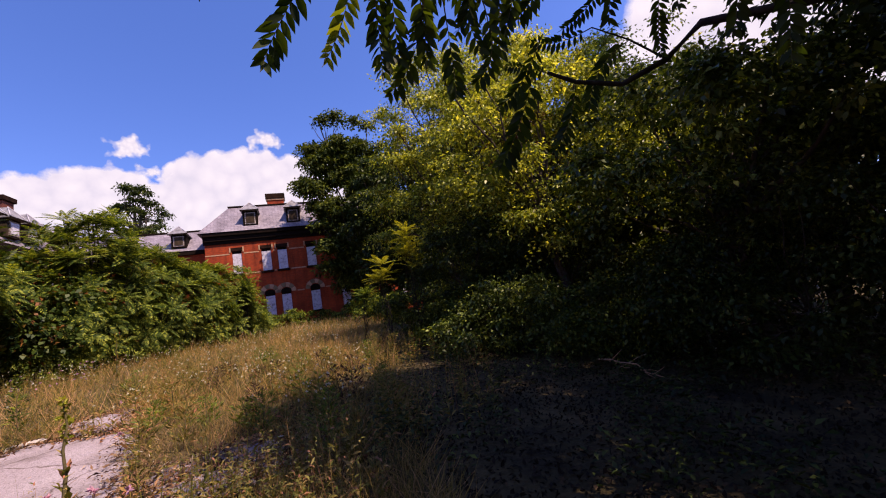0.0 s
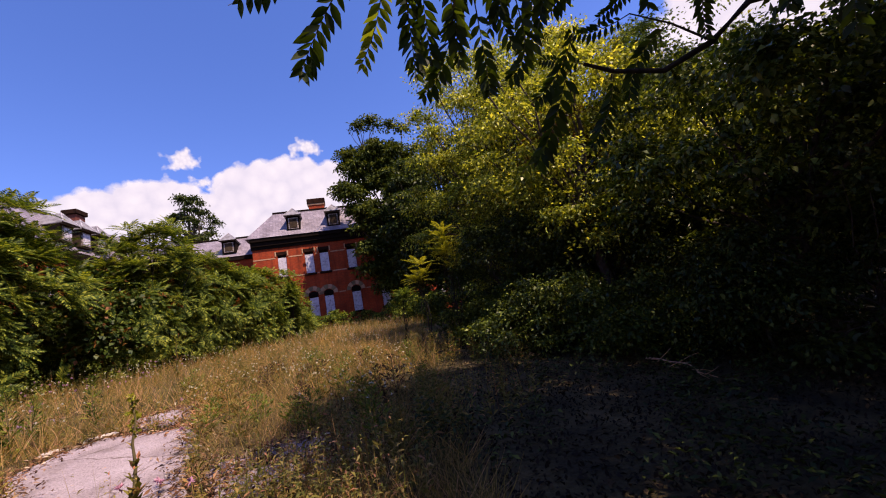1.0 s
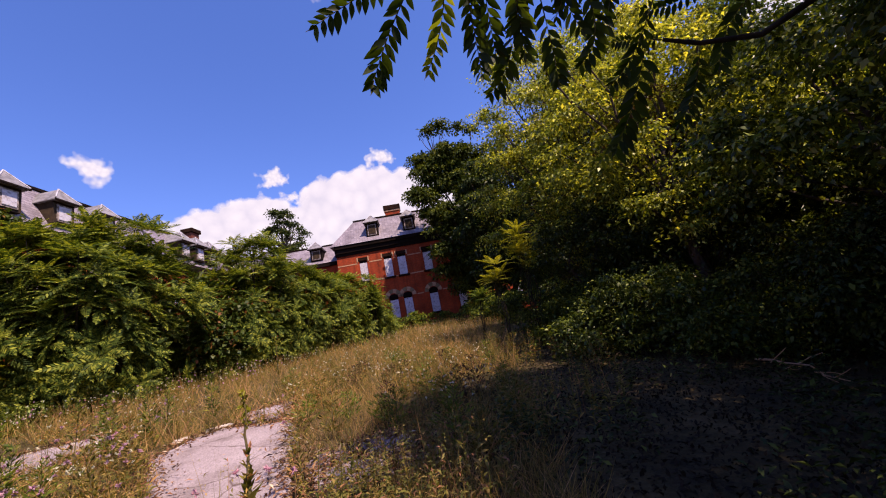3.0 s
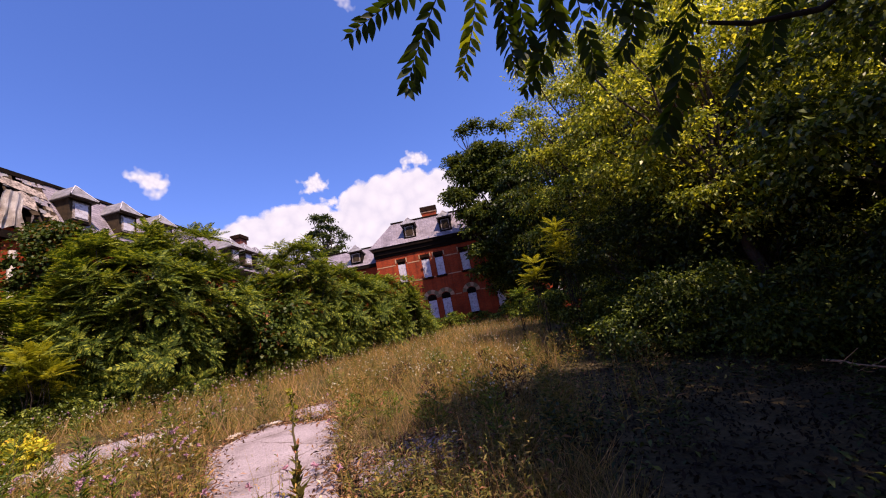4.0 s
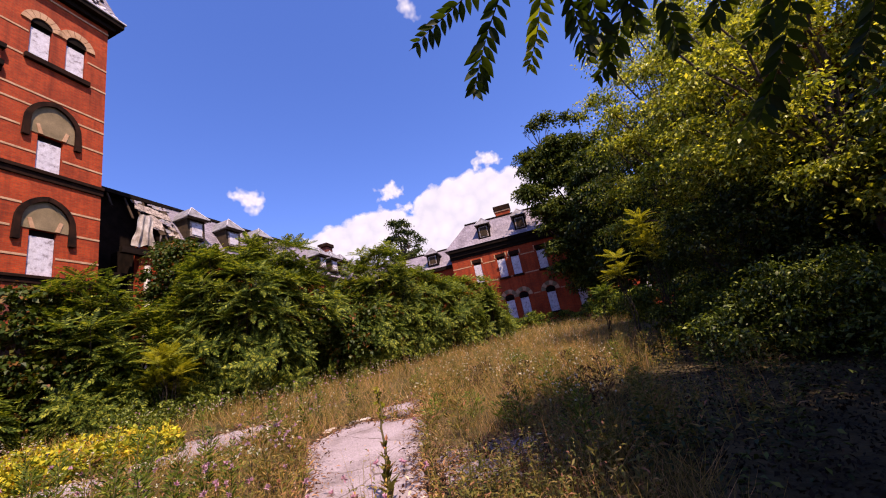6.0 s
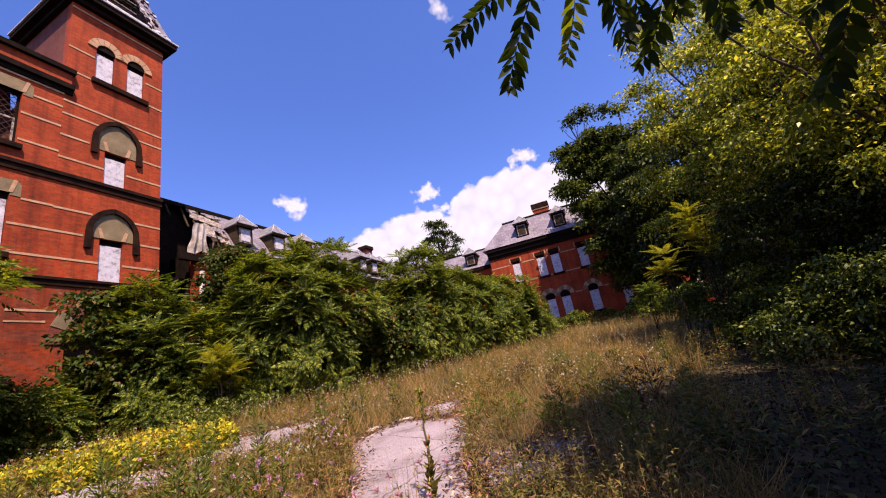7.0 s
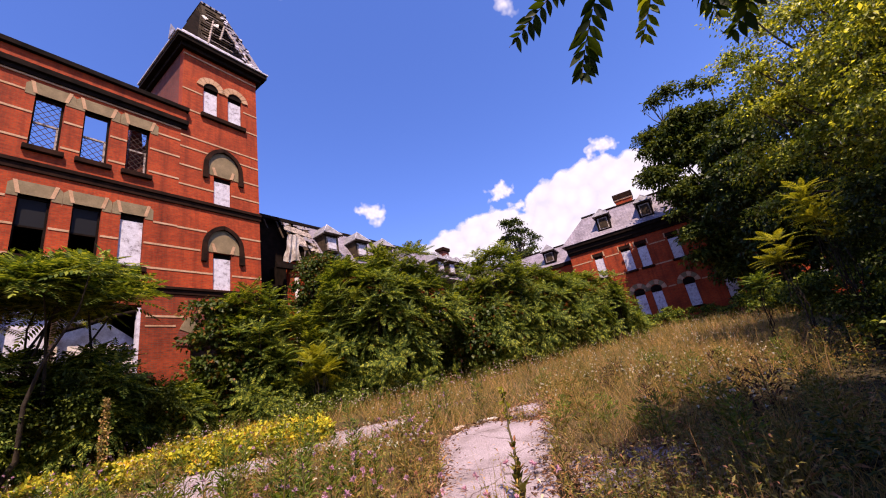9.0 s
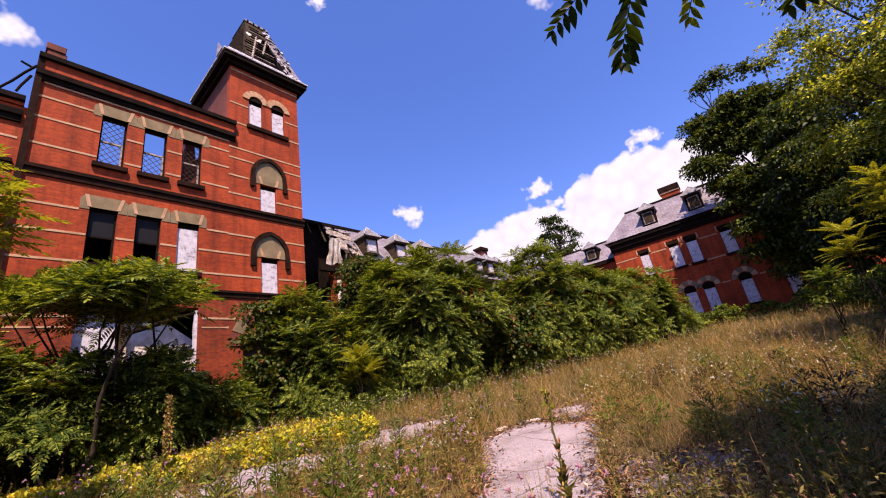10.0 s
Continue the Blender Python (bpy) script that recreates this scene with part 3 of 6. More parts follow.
def ward_block():
    home = thing("ruined_ward_block", "roofless red brick asylum block with boarded windows and dark cornice", "building", TOWER_FRAME)
    holes = [(a, b, 12.64, 15.0) for a, b in BAYS] + [(a, b, 8.28, 10.6) for a, b in BAYS] + [(-9.1, -5.15, 2.6, 6.7)]
    part("wall", wall_mesh(-11.1, -4.0, 7.3, 16.2, 0.42, holes), BRICK, home, "red brick front wall with pale bands")
    part("base_wall", wall_mesh(-11.1, -4.0, 0.2, 7.3, 0.42, holes), BRICK_BASE, home, "darker red brick ground storey")
    # top storey: lattice guards against the open sky
    for (a, b), kind in zip(BAYS, ("lattice", "lattice_low", "broken")):
        sash_window(home, a, b, 12.64, 15.0, 0.16, kind)
        flat_lintel(home, a, b, 15.0)
    for (a, b), kind in zip(BAYS, ("dark", "dark", "board_low")):
        sash_window(home, a, b, 8.28, 10.6, 0.16, kind)
        flat_lintel(home, a, b, 10.6)
    gaps = [(a - 0.01, b + 0.01) for a, b in BAYS]
    wide = [(a - 0.31, b + 0.31) for a, b in BAYS]
    for z in (12.9, 14.1):
        band(home, -11.1, -4.0, z, gaps)
    band(home, -11.1, -4.0, 15.05, wide)
    for z in (8.32, 9.42):
        band(home, -11.1, -4.0, z, gaps)
    band(home, -11.1, -4.0, 10.45, wide)
    band(home, -11.1, -4.0, 6.25, [(-9.3, -5.0)])
    band(home, -11.1, -4.0, 5.85, [(-9.3, -5.0)], 0.06)
    # string courses, their dark tone part reddish stain, part painted shadow
    cornice(home, -11.1, -4.0, ((11.55, 11.80, 0.07), (11.80, 11.96, 0.14)), "string_course", DARK_STONE)
    cornice(home, -11.1, -4.0, ((7.22, 7.42, 0.06), (7.42, 7.54, 0.12)), "string_course", DARK_STONE)
    # parapet and cornice
    cornice(home, -11.3, -3.72, ((15.75, 15.95, 0.10), (15.95, 16.2, 0.22), (16.75, 16.98, 0.26)))
    part("parapet", box(-11.1, -3.80, -0.10, 0.42, 16.2, 16.75), BRICK, home)
    part("dentil_course", box(-11.0, -4.0, -0.04, 0.02, 15.66, 15.745), SANDSTONE, home)
    # the end pier, its broken chimney and charred rafters
    # pier coloured dark for the shade on its side return
    part("pier", box(-11.3, -11.1, -0.14, 0.5, 0.2, 16.98), DARK_STONE, home)
    stack = part("chimney", box(-11.1, -10.5, 0.05, 0.65, 16.985, 17.45, 0.02), BRICK_DARK, home, "broken brick chimney stump")
    part("chimney_cap", box(-11.16, -10.55, 0.0, 0.70, 17.45, 17.78, 0.02), BRICK_DARK, stack)
    for a, b in (((-11.3, 0.4, 16.7), (-12.15, 0.5, 15.2)), ((-11.4, 0.5, 16.6), (-11.75, 0.5, 16.75)), ((-11.4, 0.5, 16.2), (-11.7, 0.4, 15.2))):
        part("rafter", limb_mesh("rafter", [bent(a, b, 0.05, 0.045, 3, 0.06)]), DARK_TRIM, home, "charred broken rafter")
    # lower neighbour wall
    part("wall", wall_mesh(-24.0, -11.3, 0.2, 14.3, 0.42, [(-14.6, -13.7, 12.0, 13.6), (-13.0, -12.2, 8.28, 10.6)]), BRICK, home, "lower red brick wall")
    cornice(home, -24.0, -11.4, ((13.55, 13.8, 0.10), (13.8, 14.05, 0.2), (14.45, 14.68, 0.24)))
    part("parapet", box(-24.0, -11.4, -0.08, 0.42, 14.3, 14.45), BRICK, home)
    for z in (9.42, 10.45, 12.9, 8.32):
        band(home, -24.0, -11.4, z, [(-13.0, -12.2)])
    cornice(home, -24.0, -11.4, ((11.55, 11.80, 0.07), (11.80, 11.96, 0.14)), "string_course", DARK_STONE)
    sash_window(home, -13.0, -12.2, 8.28, 10.6, 0.16, "board_low")
    # inside: cross walls, floors and dark back wall
    part("back_wall", wall_mesh(-24.0, -4.0, 0.2, 11.9, 0.4, []), INSIDE, home, "dark interior wall").location.y = 6.5
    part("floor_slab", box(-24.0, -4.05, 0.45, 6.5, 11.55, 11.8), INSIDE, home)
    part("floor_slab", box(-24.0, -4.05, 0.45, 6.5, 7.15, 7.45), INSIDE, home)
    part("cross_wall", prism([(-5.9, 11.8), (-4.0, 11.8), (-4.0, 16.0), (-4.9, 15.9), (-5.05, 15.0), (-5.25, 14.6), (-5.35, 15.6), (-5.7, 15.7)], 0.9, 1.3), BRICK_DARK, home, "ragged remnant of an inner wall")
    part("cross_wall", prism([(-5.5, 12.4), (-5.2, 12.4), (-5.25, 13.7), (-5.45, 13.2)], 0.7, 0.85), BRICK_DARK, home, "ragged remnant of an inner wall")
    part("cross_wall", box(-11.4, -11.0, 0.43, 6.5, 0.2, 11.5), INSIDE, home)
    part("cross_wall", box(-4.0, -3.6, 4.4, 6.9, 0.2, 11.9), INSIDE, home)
    # broken bay: white sheet in place of the sky-bright opening, old plaster behind
    part("bay_panel", prism([(-9.1, 3.2), (-7.75, 3.2), (-7.8, 6.55), (-9.1, 6.6)], 0.38, 0.44), BOARD, home, "white sheet standing in for the bright sky opening")
    part("bay_panel", prism([(-7.6, 3.0), (-4.9, 3.0), (-4.9, 5.3), (-6.0, 6.1), (-7.6, 6.4)], 0.7, 0.76), SHEET_TORN, home, "stained pale plaster wall")
    part("post", box(-7.72, -7.60, 0.15, 0.32, 2.6, 6.7), IRON, home)
    part("post", box(-5.28, -5.15, 0.05, 0.2, 3.0, 6.6), BOARD, home, "white painted post")
    part("beam", limb_mesh("beam", [bent((-7.6, 0.0, 5.6), (-5.3, 0.1, 6.45), 0.1, 0.08, 3, 0.05)]), DARK_TRIM, home, "fallen charred beam")
    part("rubble_wall", box(-9.1, -5.15, 0.1, 0.42, 0.3, 4.1), BRICK_DARK, home)


def tower():
    home = thing("stair_tower", "tall red brick tower with pointed hoods and ruined slate cap", "tower", TOWER_FRAME)
    pair = ((-2.97, -2.22), (-1.68, -0.90))
    arch = (-2.40, -1.53)
    holes = [(a, b, 17.2, 19.0) for a, b in pair] + [(*arch, 11.98, 13.62), (*arch, 7.56, 9.42), (-3.3, -0.5, 0.4, 5.6)]
    part("wall", wall_mesh(-4.0, 0.0, 7.3, 20.9, 0.42, holes), BRICK, home, "red brick front wall")
    part("base_wall", wall_mesh(-4.0, 0.0, 0.2, 7.3, 0.42, holes), BRICK_BASE, home, "darker red brick ground storey")
    part("side_wall", box(-0.42, 0.0, 0.42, 4.4, 0.2, 20.9), BRICK, home)
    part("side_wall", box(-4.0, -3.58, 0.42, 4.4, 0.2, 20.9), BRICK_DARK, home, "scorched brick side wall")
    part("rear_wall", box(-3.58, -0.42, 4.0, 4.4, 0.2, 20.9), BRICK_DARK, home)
    part("landing", box(-3.58, -0.42, 0.42, 4.0, 11.4, 11.7), INSIDE, home)
    for a, b in pair:
        win = sash_window(home, a, b, 17.2, 19.0, 0.14, "board_low", sill=False)
        part("arch_head", prism(ring_outline((a + b) / 2, 18.95, 0.02, (b - a) / 2 + 0.01, 0, 180, 10), -0.004, 0.1), DARK_TRIM, win)
        for k in range(7):
            a0 = 4 + k * 172 / 7
            part("voussoir", prism(ring_outline((a + b) / 2, 18.9, (b - a) / 2 + 0.01, (b - a) / 2 + 0.36, a0 + 1.0, a0 + 172 / 7 - 1.0, 2), -0.06, 0.02), SANDSTONE, win)
    part("sill", box(-3.10, -0.72, -0.16, 0.1, 16.95, 17.2, 0.015), DARK_STONE, home, "long sooty sill under two windows")
    for z0, z1, zt, zl in ((11.98, 13.62, 15.3, 13.35), (7.56, 9.42, 10.85, 8.9)):
        sash_window(home, *arch, z0, z1, 0.14, "board_low", sill=False)
        inner = pointed_hood(home, -1.93, zl, zt, 0.98)
        tympanum(home, -1.93, z1, inner, 0.42)
    # overgrown doorway arch
    for k in range(9):
        a0 = k * 20
        part("voussoir", prism(ring_outline(-1.9, 5.0, 1.45, 1.98, a0 + 0.8, a0 + 19.2, 3), -0.05, 0.05), LINTEL if k % 2 else BRICK_DARK, home)
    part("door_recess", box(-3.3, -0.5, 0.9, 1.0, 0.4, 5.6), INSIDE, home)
    hood_gap = [(-2.98, -0.88)]
    win_gap = [(arch[0] - 0.01, arch[1] + 0.01)]
    for z, g in ((5.85, [(-3.9, -0.1)]), (6.25, [(-3.6, -0.2)]), (8.32, win_gap), (9.42, hood_gap), (10.42, [(-2.7, -1.2)]), (12.7, win_gap), (13.75, hood_gap), (14.8, [(-2.6, -1.3)]), (15.45, ()), (17.08, [(-3.12, -0.70)]), (18.35, [(-3.02, -0.82)])):
        band(home, -4.0, 0.0, z, g)
    cornice(home, -4.0, 0.06, ((11.55, 11.80, 0.07), (11.80, 11.96, 0.14)), "string_course", DARK_STONE)
    cornice(home, -4.0, 0.06, ((7.22, 7.42, 0.06), (7.42, 7.54, 0.12)), "string_course", DARK_STONE)
    band(home, -4.0, 0.0, 20.62, (), 0.09, 0.04)
    # wide bracketed eaves round all four sides
    for z0, z1, out, mat in ((20.9, 21.15, 0.22, DARK_TRIM), (21.15, 21.42, 0.48, DARK_TRIM), (21.42, 21.52, 0.55, METAL_WHITE)):
        part("eaves_moulding", box(-4.0 - out, out, -out, 4.4 + out, z0, z1, 0.01), mat, home)
    # steep slate cap, its front stripped to the rafters
    e, zt = 0.35, 26.4
    base = [(-4.0 - e, -e), (e, -e), (e, 4.4 + e), (-4.0 - e, 4.4 + e)]
    top = [(-2.70, 1.25), (-1.20, 1.25), (-1.20, 3.1), (-2.70, 3.1)]
    for i, mat in ((1, SLATE), (2, SLATE), (3, DARK_TRIM)):
        j = (i + 1) % 4
        pts = [(*base[i], 21.52), (*base[j], 21.52), (*top[j], zt), (*top[i], zt)]
        c = Vector((-2.0, 2.2, 0))
        inner = [tuple(Vector(p) + (c - Vector((p[0], p[1], 0))).normalized() * 0.15) for p in pts]
        part("roof_slope", hull(pts + inner), mat, home)
    # front slope: torn rim left, middle open
    f = lambda u, v: (base[0][0] + (base[1][0] - base[0][0]) * u + ((top[0][0] + (top[1][0] - top[0][0]) * u) - (base[0][0] + (base[1][0] - base[0][0]) * u)) * v, -e + (1.25 + e) * v, 21.52 + (zt - 21.52) * v)
    for cells, mat, label in (
        (((0.0, 0.0), (0.20, 0.0), (0.22, 0.5), (0.12, 0.8), (0.0, 1.0)), DARK_TRIM, "stripped roof boarding"),
        (((0.84, 0.0), (1.0, 0.0), (1.0, 1.0), (0.86, 0.95), (0.70, 0.62), (0.80, 0.3)), SLATE, "ragged edge of slates"),
        (((0.0, 0.72), (0.5, 0.80), (1.0, 0.74), (1.0, 1.0), (0.0, 1.0)), OLD_BOARD, "stripped roof boarding"),
        (((0.18, 0.0), (0.30, 0.05), (0.40, 0.42), (0.5, 0.72), (0.1, 0.75)), OLD_BOARD, "stripped roof boarding"),
        (((0.0, 0.0), (1.0, 0.0), (1.0, 0.07), (0.0, 0.08)), METAL_WHITE, "peeling pale eaves flashing"),
        (((0.14, 0.66), (0.24, 0.60), (0.30, 0.66), (0.2, 0.70)), SHEET_TORN, "torn pale sheathing"),
        (((0.36, 0.56), (0.5, 0.58), (0.54, 0.67), (0.44, 0.63)), SHEET_TORN, "torn pale sheathing"),
    ):
        proud = -0.05 if mat in (SHEET_TORN, METAL_WHITE) else 0.0
        pts = [Vector(f(*q)) + Vector((0, proud, 0)) for q in cells]
        part("roof_remnant", hull([tuple(p) for p in pts] + [tuple(p + Vector((0, 0.10, 0))) for p in pts]), mat, home, label)
    for k in range(46):
        v = 0.03 + 0.94 * rng.random()
        u = 0.96 - 0.20 * rng.random() - 0.06 * math.sin(9 * v)
        p = Vector(f(u, v))
        part("slate", box(-0.11, 0.11, -0.04, -0.01, -0.08, 0.08, 0.006), (METAL_WHITE, SLATE, METAL_GREY, DARK_TRIM)[k % 4], home).matrix_local = pose(p.x, p.y - 0.03, p.z, -18, rng.uniform(-30, 30), rng.uniform(-15, 15))
    for k in range(12):
        p = Vector(f(0.04 + 0.08 * k, 0.99))
        part("slate", box(-0.09, 0.09, -0.05, 0.02, -0.07, 0.10, 0.006), (SLATE, DARK_TRIM, METAL_GREY)[k % 3], home).matrix_local = pose(p.x, p.y - 0.03, p.z + 0.04, -10, rng.uniform(-35, 35), 0)
    for u0, u1, v0, v1 in ((0.48, 0.70, 0.30, 0.72), (0.86, 0.70, 0.06, 0.66), (0.30, 0.42, 0.05, 0.7)):
        part("rafter", limb_mesh("rafter", [[(f(u0, v0), 0.07), (f(u1, v1), 0.06)]]), SASH, home, "bare grey rafter")
    # bare battens still nailed across the stripped front
    for k in range(13):
        v = 0.10 + 0.065 * k
        u0, u1 = 0.16 + 0.10 * rng.random(), 0.52 + 0.30 * rng.random()
        part("batten", limb_mesh("batten", [[(tuple(Vector(f(u0, v)) + Vector((0, -0.03, 0))), 0.035), (tuple(Vector(f(u1, v + rng.uniform(-0.02, 0.02))) + Vector((0, -0.03, 0))), 0.03)]]), (OLD_BOARD, SASH, DARK_TRIM)[k % 3], home, "weathered roof batten")
    part("ridge_board", box(-2.74, -1.16, 1.2, 3.15, zt - 0.02, zt + 0.05), DARK_TRIM, home)
    part("roof_horn", hull([(-4.6, -0.4, 21.5), (-4.6, 0.5, 21.5), (-4.3, 0.1, 21.5), (-4.68, 0.0, 22.15)]), METAL_WHITE, home, "bent pale flashing on the hip")


def dormer(home, x, y, z, wide, tall, front, mat=None):
    """A small roof window with a hipped cap; y is where its face stands."""
    body = part("dormer", box(x - wide / 2, x + wide / 2, y, y + front, z, z + tall), DARK_TRIM if mat is None else mat, home)
    part("frame", box(x - wide * 0.36, x + wide * 0.36, y - 0.05, y, z + 0.12, z + tall * 0.88), SASH, body)
    part("pane", box(x - wide * 0.28, x + wide * 0.28, y - 0.08, y - 0.05, z + 0.22, z + tall * 0.80), BOARD if mat is not None else OLD_BOARD, body)
    w = wide / 2 + 0.16
    part("cap", hull([(x - w, y - 0.3, z + tall), (x + w, y - 0.3, z + tall), (x - w, y - 0.3, z + tall + 0.08), (x + w, y - 0.3, z + tall + 0.08), (x - w, y + front, z + tall), (x + w, y + front, z + tall), (x, y + 0.35, z + tall + 0.95), (x, y + front, z + tall + 0.95)]), METAL_GREY, body, "grey slated dormer cap")
    for e in (-1, 1):
        part("ridge_roll", limb_mesh("ridge_roll", [[((x + e * w, y - 0.3, z + tall + 0.10), 0.035), ((x, y + 0.35, z + tall + 0.97), 0.035)]]), METAL_WHITE, body, "pale ridge roll")
    part("eave_strip", box(x - w - 0.03, x + w + 0.03, y - 0.33, y - 0.28, z + tall - 0.05, z + tall + 0.05), DARK_TRIM, body)


def mansard(home, x0, x1, y_eave, z_eave, y_top, z_top, back, out=0.35, hip0=0.0, hip1=0.0):
    pts = [(x0 - (out if hip0 else 0), y_eave - out, z_eave), (x1 + (out if hip1 else 0), y_eave - out, z_eave), (x0 - (out if hip0 else 0), back, z_eave), (x1 + (out if hip1 else 0), back, z_eave), (x0 + hip0, y_top, z_top), (x1 - hip1, y_top, z_top), (x0 + hip0, back - (y_top - y_eave), z_top), (x1 - hip1, back - (y_top - y_eave), z_top)]
    part("roof", hull(pts), SLATE, home, "grey slate mansard roof")
    part("roof_curb", box(x0 + hip0 - 0.08, x1 - hip1 + 0.08, y_top - 0.12, y_top + 0.15, z_top - 0.04, z_top + 0.12), DARK_TRIM, home)


def middle_wing():
    home = thing("middle_wing", "overgrown brick wing with slate mansard and collapsed end", "building", TOWER_FRAME)
    bays = [(4.2 + 3.4 * k, 5.1 + 3.4 * k) for k in range(8)]
    holes = [(a, b, z0, z1) for a, b in bays for z0, z1 in ((3.4, 5.6), (7.6, 9.8))]
    w = part("wall", wall_mesh(3.2, 33.0, 0.2, 10.5, 0.4, holes), BRICK, home)
    w.location.y = 2.2
    for a, b in bays:
        for z0, z1 in ((3.4, 5.6), (7.6, 9.8)):
            sash_window(home, a, b, z0, z1, 2.36, "board", sill=False)
    part("cornice", box(5.4, 33.0, 1.95, 2.3, 10.5, 11.05), DARK_TRIM, home)
    mansard(home, 5.7, 33.0, 2.2, 11.05, 3.8, 14.05, 10.5, 0.2)
    for x in (6.45, 9.25, 12.0, 19.2, 21.0, 22.7, 26.0):
        dormer(home, x, 2.0, 11.55, 1.2, 1.25, 2.0, OLD_BOARD)
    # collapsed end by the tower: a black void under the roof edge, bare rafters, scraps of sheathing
    # black panel in place of the shaded void under the roof edge
    part("roof_void", box(0.05, 5.7, 4.1, 4.3, 8.0, 13.9), DARK_TRIM, home, "black panel for the shaded void under the broken roof")
    for k, (a, low) in enumerate(((2.4, 12.9), (3.3, 12.3), (3.8, 11.6), (4.3, 11.9), (4.8, 11.1), (5.3, 11.2))):
        y0 = 2.2 + 1.6 * (low - 11.05) / 3.0
        part("rafter", limb_mesh("rafter", [[((a, y0, low), 0.06), ((a + 0.05, 3.75, 13.95), 0.06)]]), OLD_BOARD, home, "bare charred rafter")
    # grey slates still hanging on the last rafters, each askew
    for k in range(64):
        a, z = rng.uniform(3.5, 5.75), 13.9 - 2.6 * rng.random() ** 1.5
        if a < 4.3 and z < 13.1:
            continue
        y = 2.12 + 1.6 * (z - 11.05) / 3.0
        part("slate", box(-0.17, 0.17, -0.02, 0.012, -0.15, 0.15, 0.004), (SLATE, SASH, METAL_GREY, OLD_BOARD)[k % 4], home).matrix_local = pose(a, y, z, -28, rng.uniform(-14, 14), rng.uniform(-10, 10))
    part("roof_edge", box(0.05, 5.8, 3.55, 5.9, 13.86, 14.10), DARK_TRIM, home, "sagging black roof edge")
    # rear wall, slab and side wall coloured black to carry on that shade
    part("rear_wall", box(0.05, 3.2, 4.4, 4.8, 0.2, 13.8), DARK_TRIM, home, "rear wall coloured black for the shaded void")
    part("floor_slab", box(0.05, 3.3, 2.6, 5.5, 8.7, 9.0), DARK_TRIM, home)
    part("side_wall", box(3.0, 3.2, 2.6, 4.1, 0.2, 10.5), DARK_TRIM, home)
    part("eaves_board", box(2.2, 4.4, 1.95, 2.2, 9.9, 10.25), DARK_TRIM, home, "charred eaves board")
    # a stained pale sheet hanging in folds under the broken eaves
    bm = bmesh.new()
    cols, rows = 14, 8
    grid = []
    for i in range(rows + 1):
        v = i / rows
        for j in range(cols + 1):
            u = j / cols
            half = 0.34 + 0.22 * v + 0.05 * math.sin(9 * v)
            x = 3.42 - 0.14 * v + half * (2 * u - 1)
            z = 12.25 - 1.85 * v - 0.12 * math.sin(7.0 * u) * v
            grid.append(bm.verts.new((x, 2.0 + 0.09 * math.sin(u * 15.0 + 2 * v) * (0.3 + v), z)))
    for i in range(rows):
        for j in range(cols):
            a = i * (cols + 1) + j
            bm.faces.new((grid[a], grid[a + 1], grid[a + cols + 2], grid[a + cols + 1]))
    bmesh.ops.solidify(bm, geom=bm.faces[:], thickness=0.02)
    part("hanging_sheet", bm, SHEET_TORN, home, "pale stained sheet hanging from the eaves")
    for pts in (((4.05, 12.0), (4.75, 11.75), (4.9, 12.5), (4.5, 12.9), (4.0, 12.7)), ((3.6, 13.1), (4.6, 12.9), (5.6, 12.75), (5.6, 13.2), (4.5, 13.5), (3.7, 13.55))):
        scrap = prism(list(pts), 0.0, 0.05)
        for v in scrap.verts:
            v.co.y += 2.05 + 1.6 * (v.co.z - 11.05) / 3.0
        part("torn_sheathing", scrap, SASH, home, "torn pale roof sheathing")
    for z0, z1, r in ((2.2, 4.6, 0.19), (4.63, 6.7, 0.17), (6.73, 9.3, 0.15)):
        part("column_drum", limb_mesh("column_drum", [[((3.28 + 0.05 * z / 3, 1.9, z), r) for z in (z0, (z0 + z1) / 2, z1)]]), SHEET_TORN, home, "pale peeling porch column")
    part("porch_beam", box(0.2, 4.2, 1.75, 2.05, 4.9, 5.2), BRICK_DARK, home, "stained porch beam")
    stack = part("chimney", box(25.4, 26.5, 5.6, 6.5, 13.0, 16.05), BRICK_DARK, home, "red brick chimney")
    part("chimney_cap", box(25.25, 26.65, 5.45, 6.65, 16.05, 16.45, 0.03), DARK_STONE, stack)


FAR_FRAME = pose(5.39, 42.66, 0, 0, 0, -6.66)


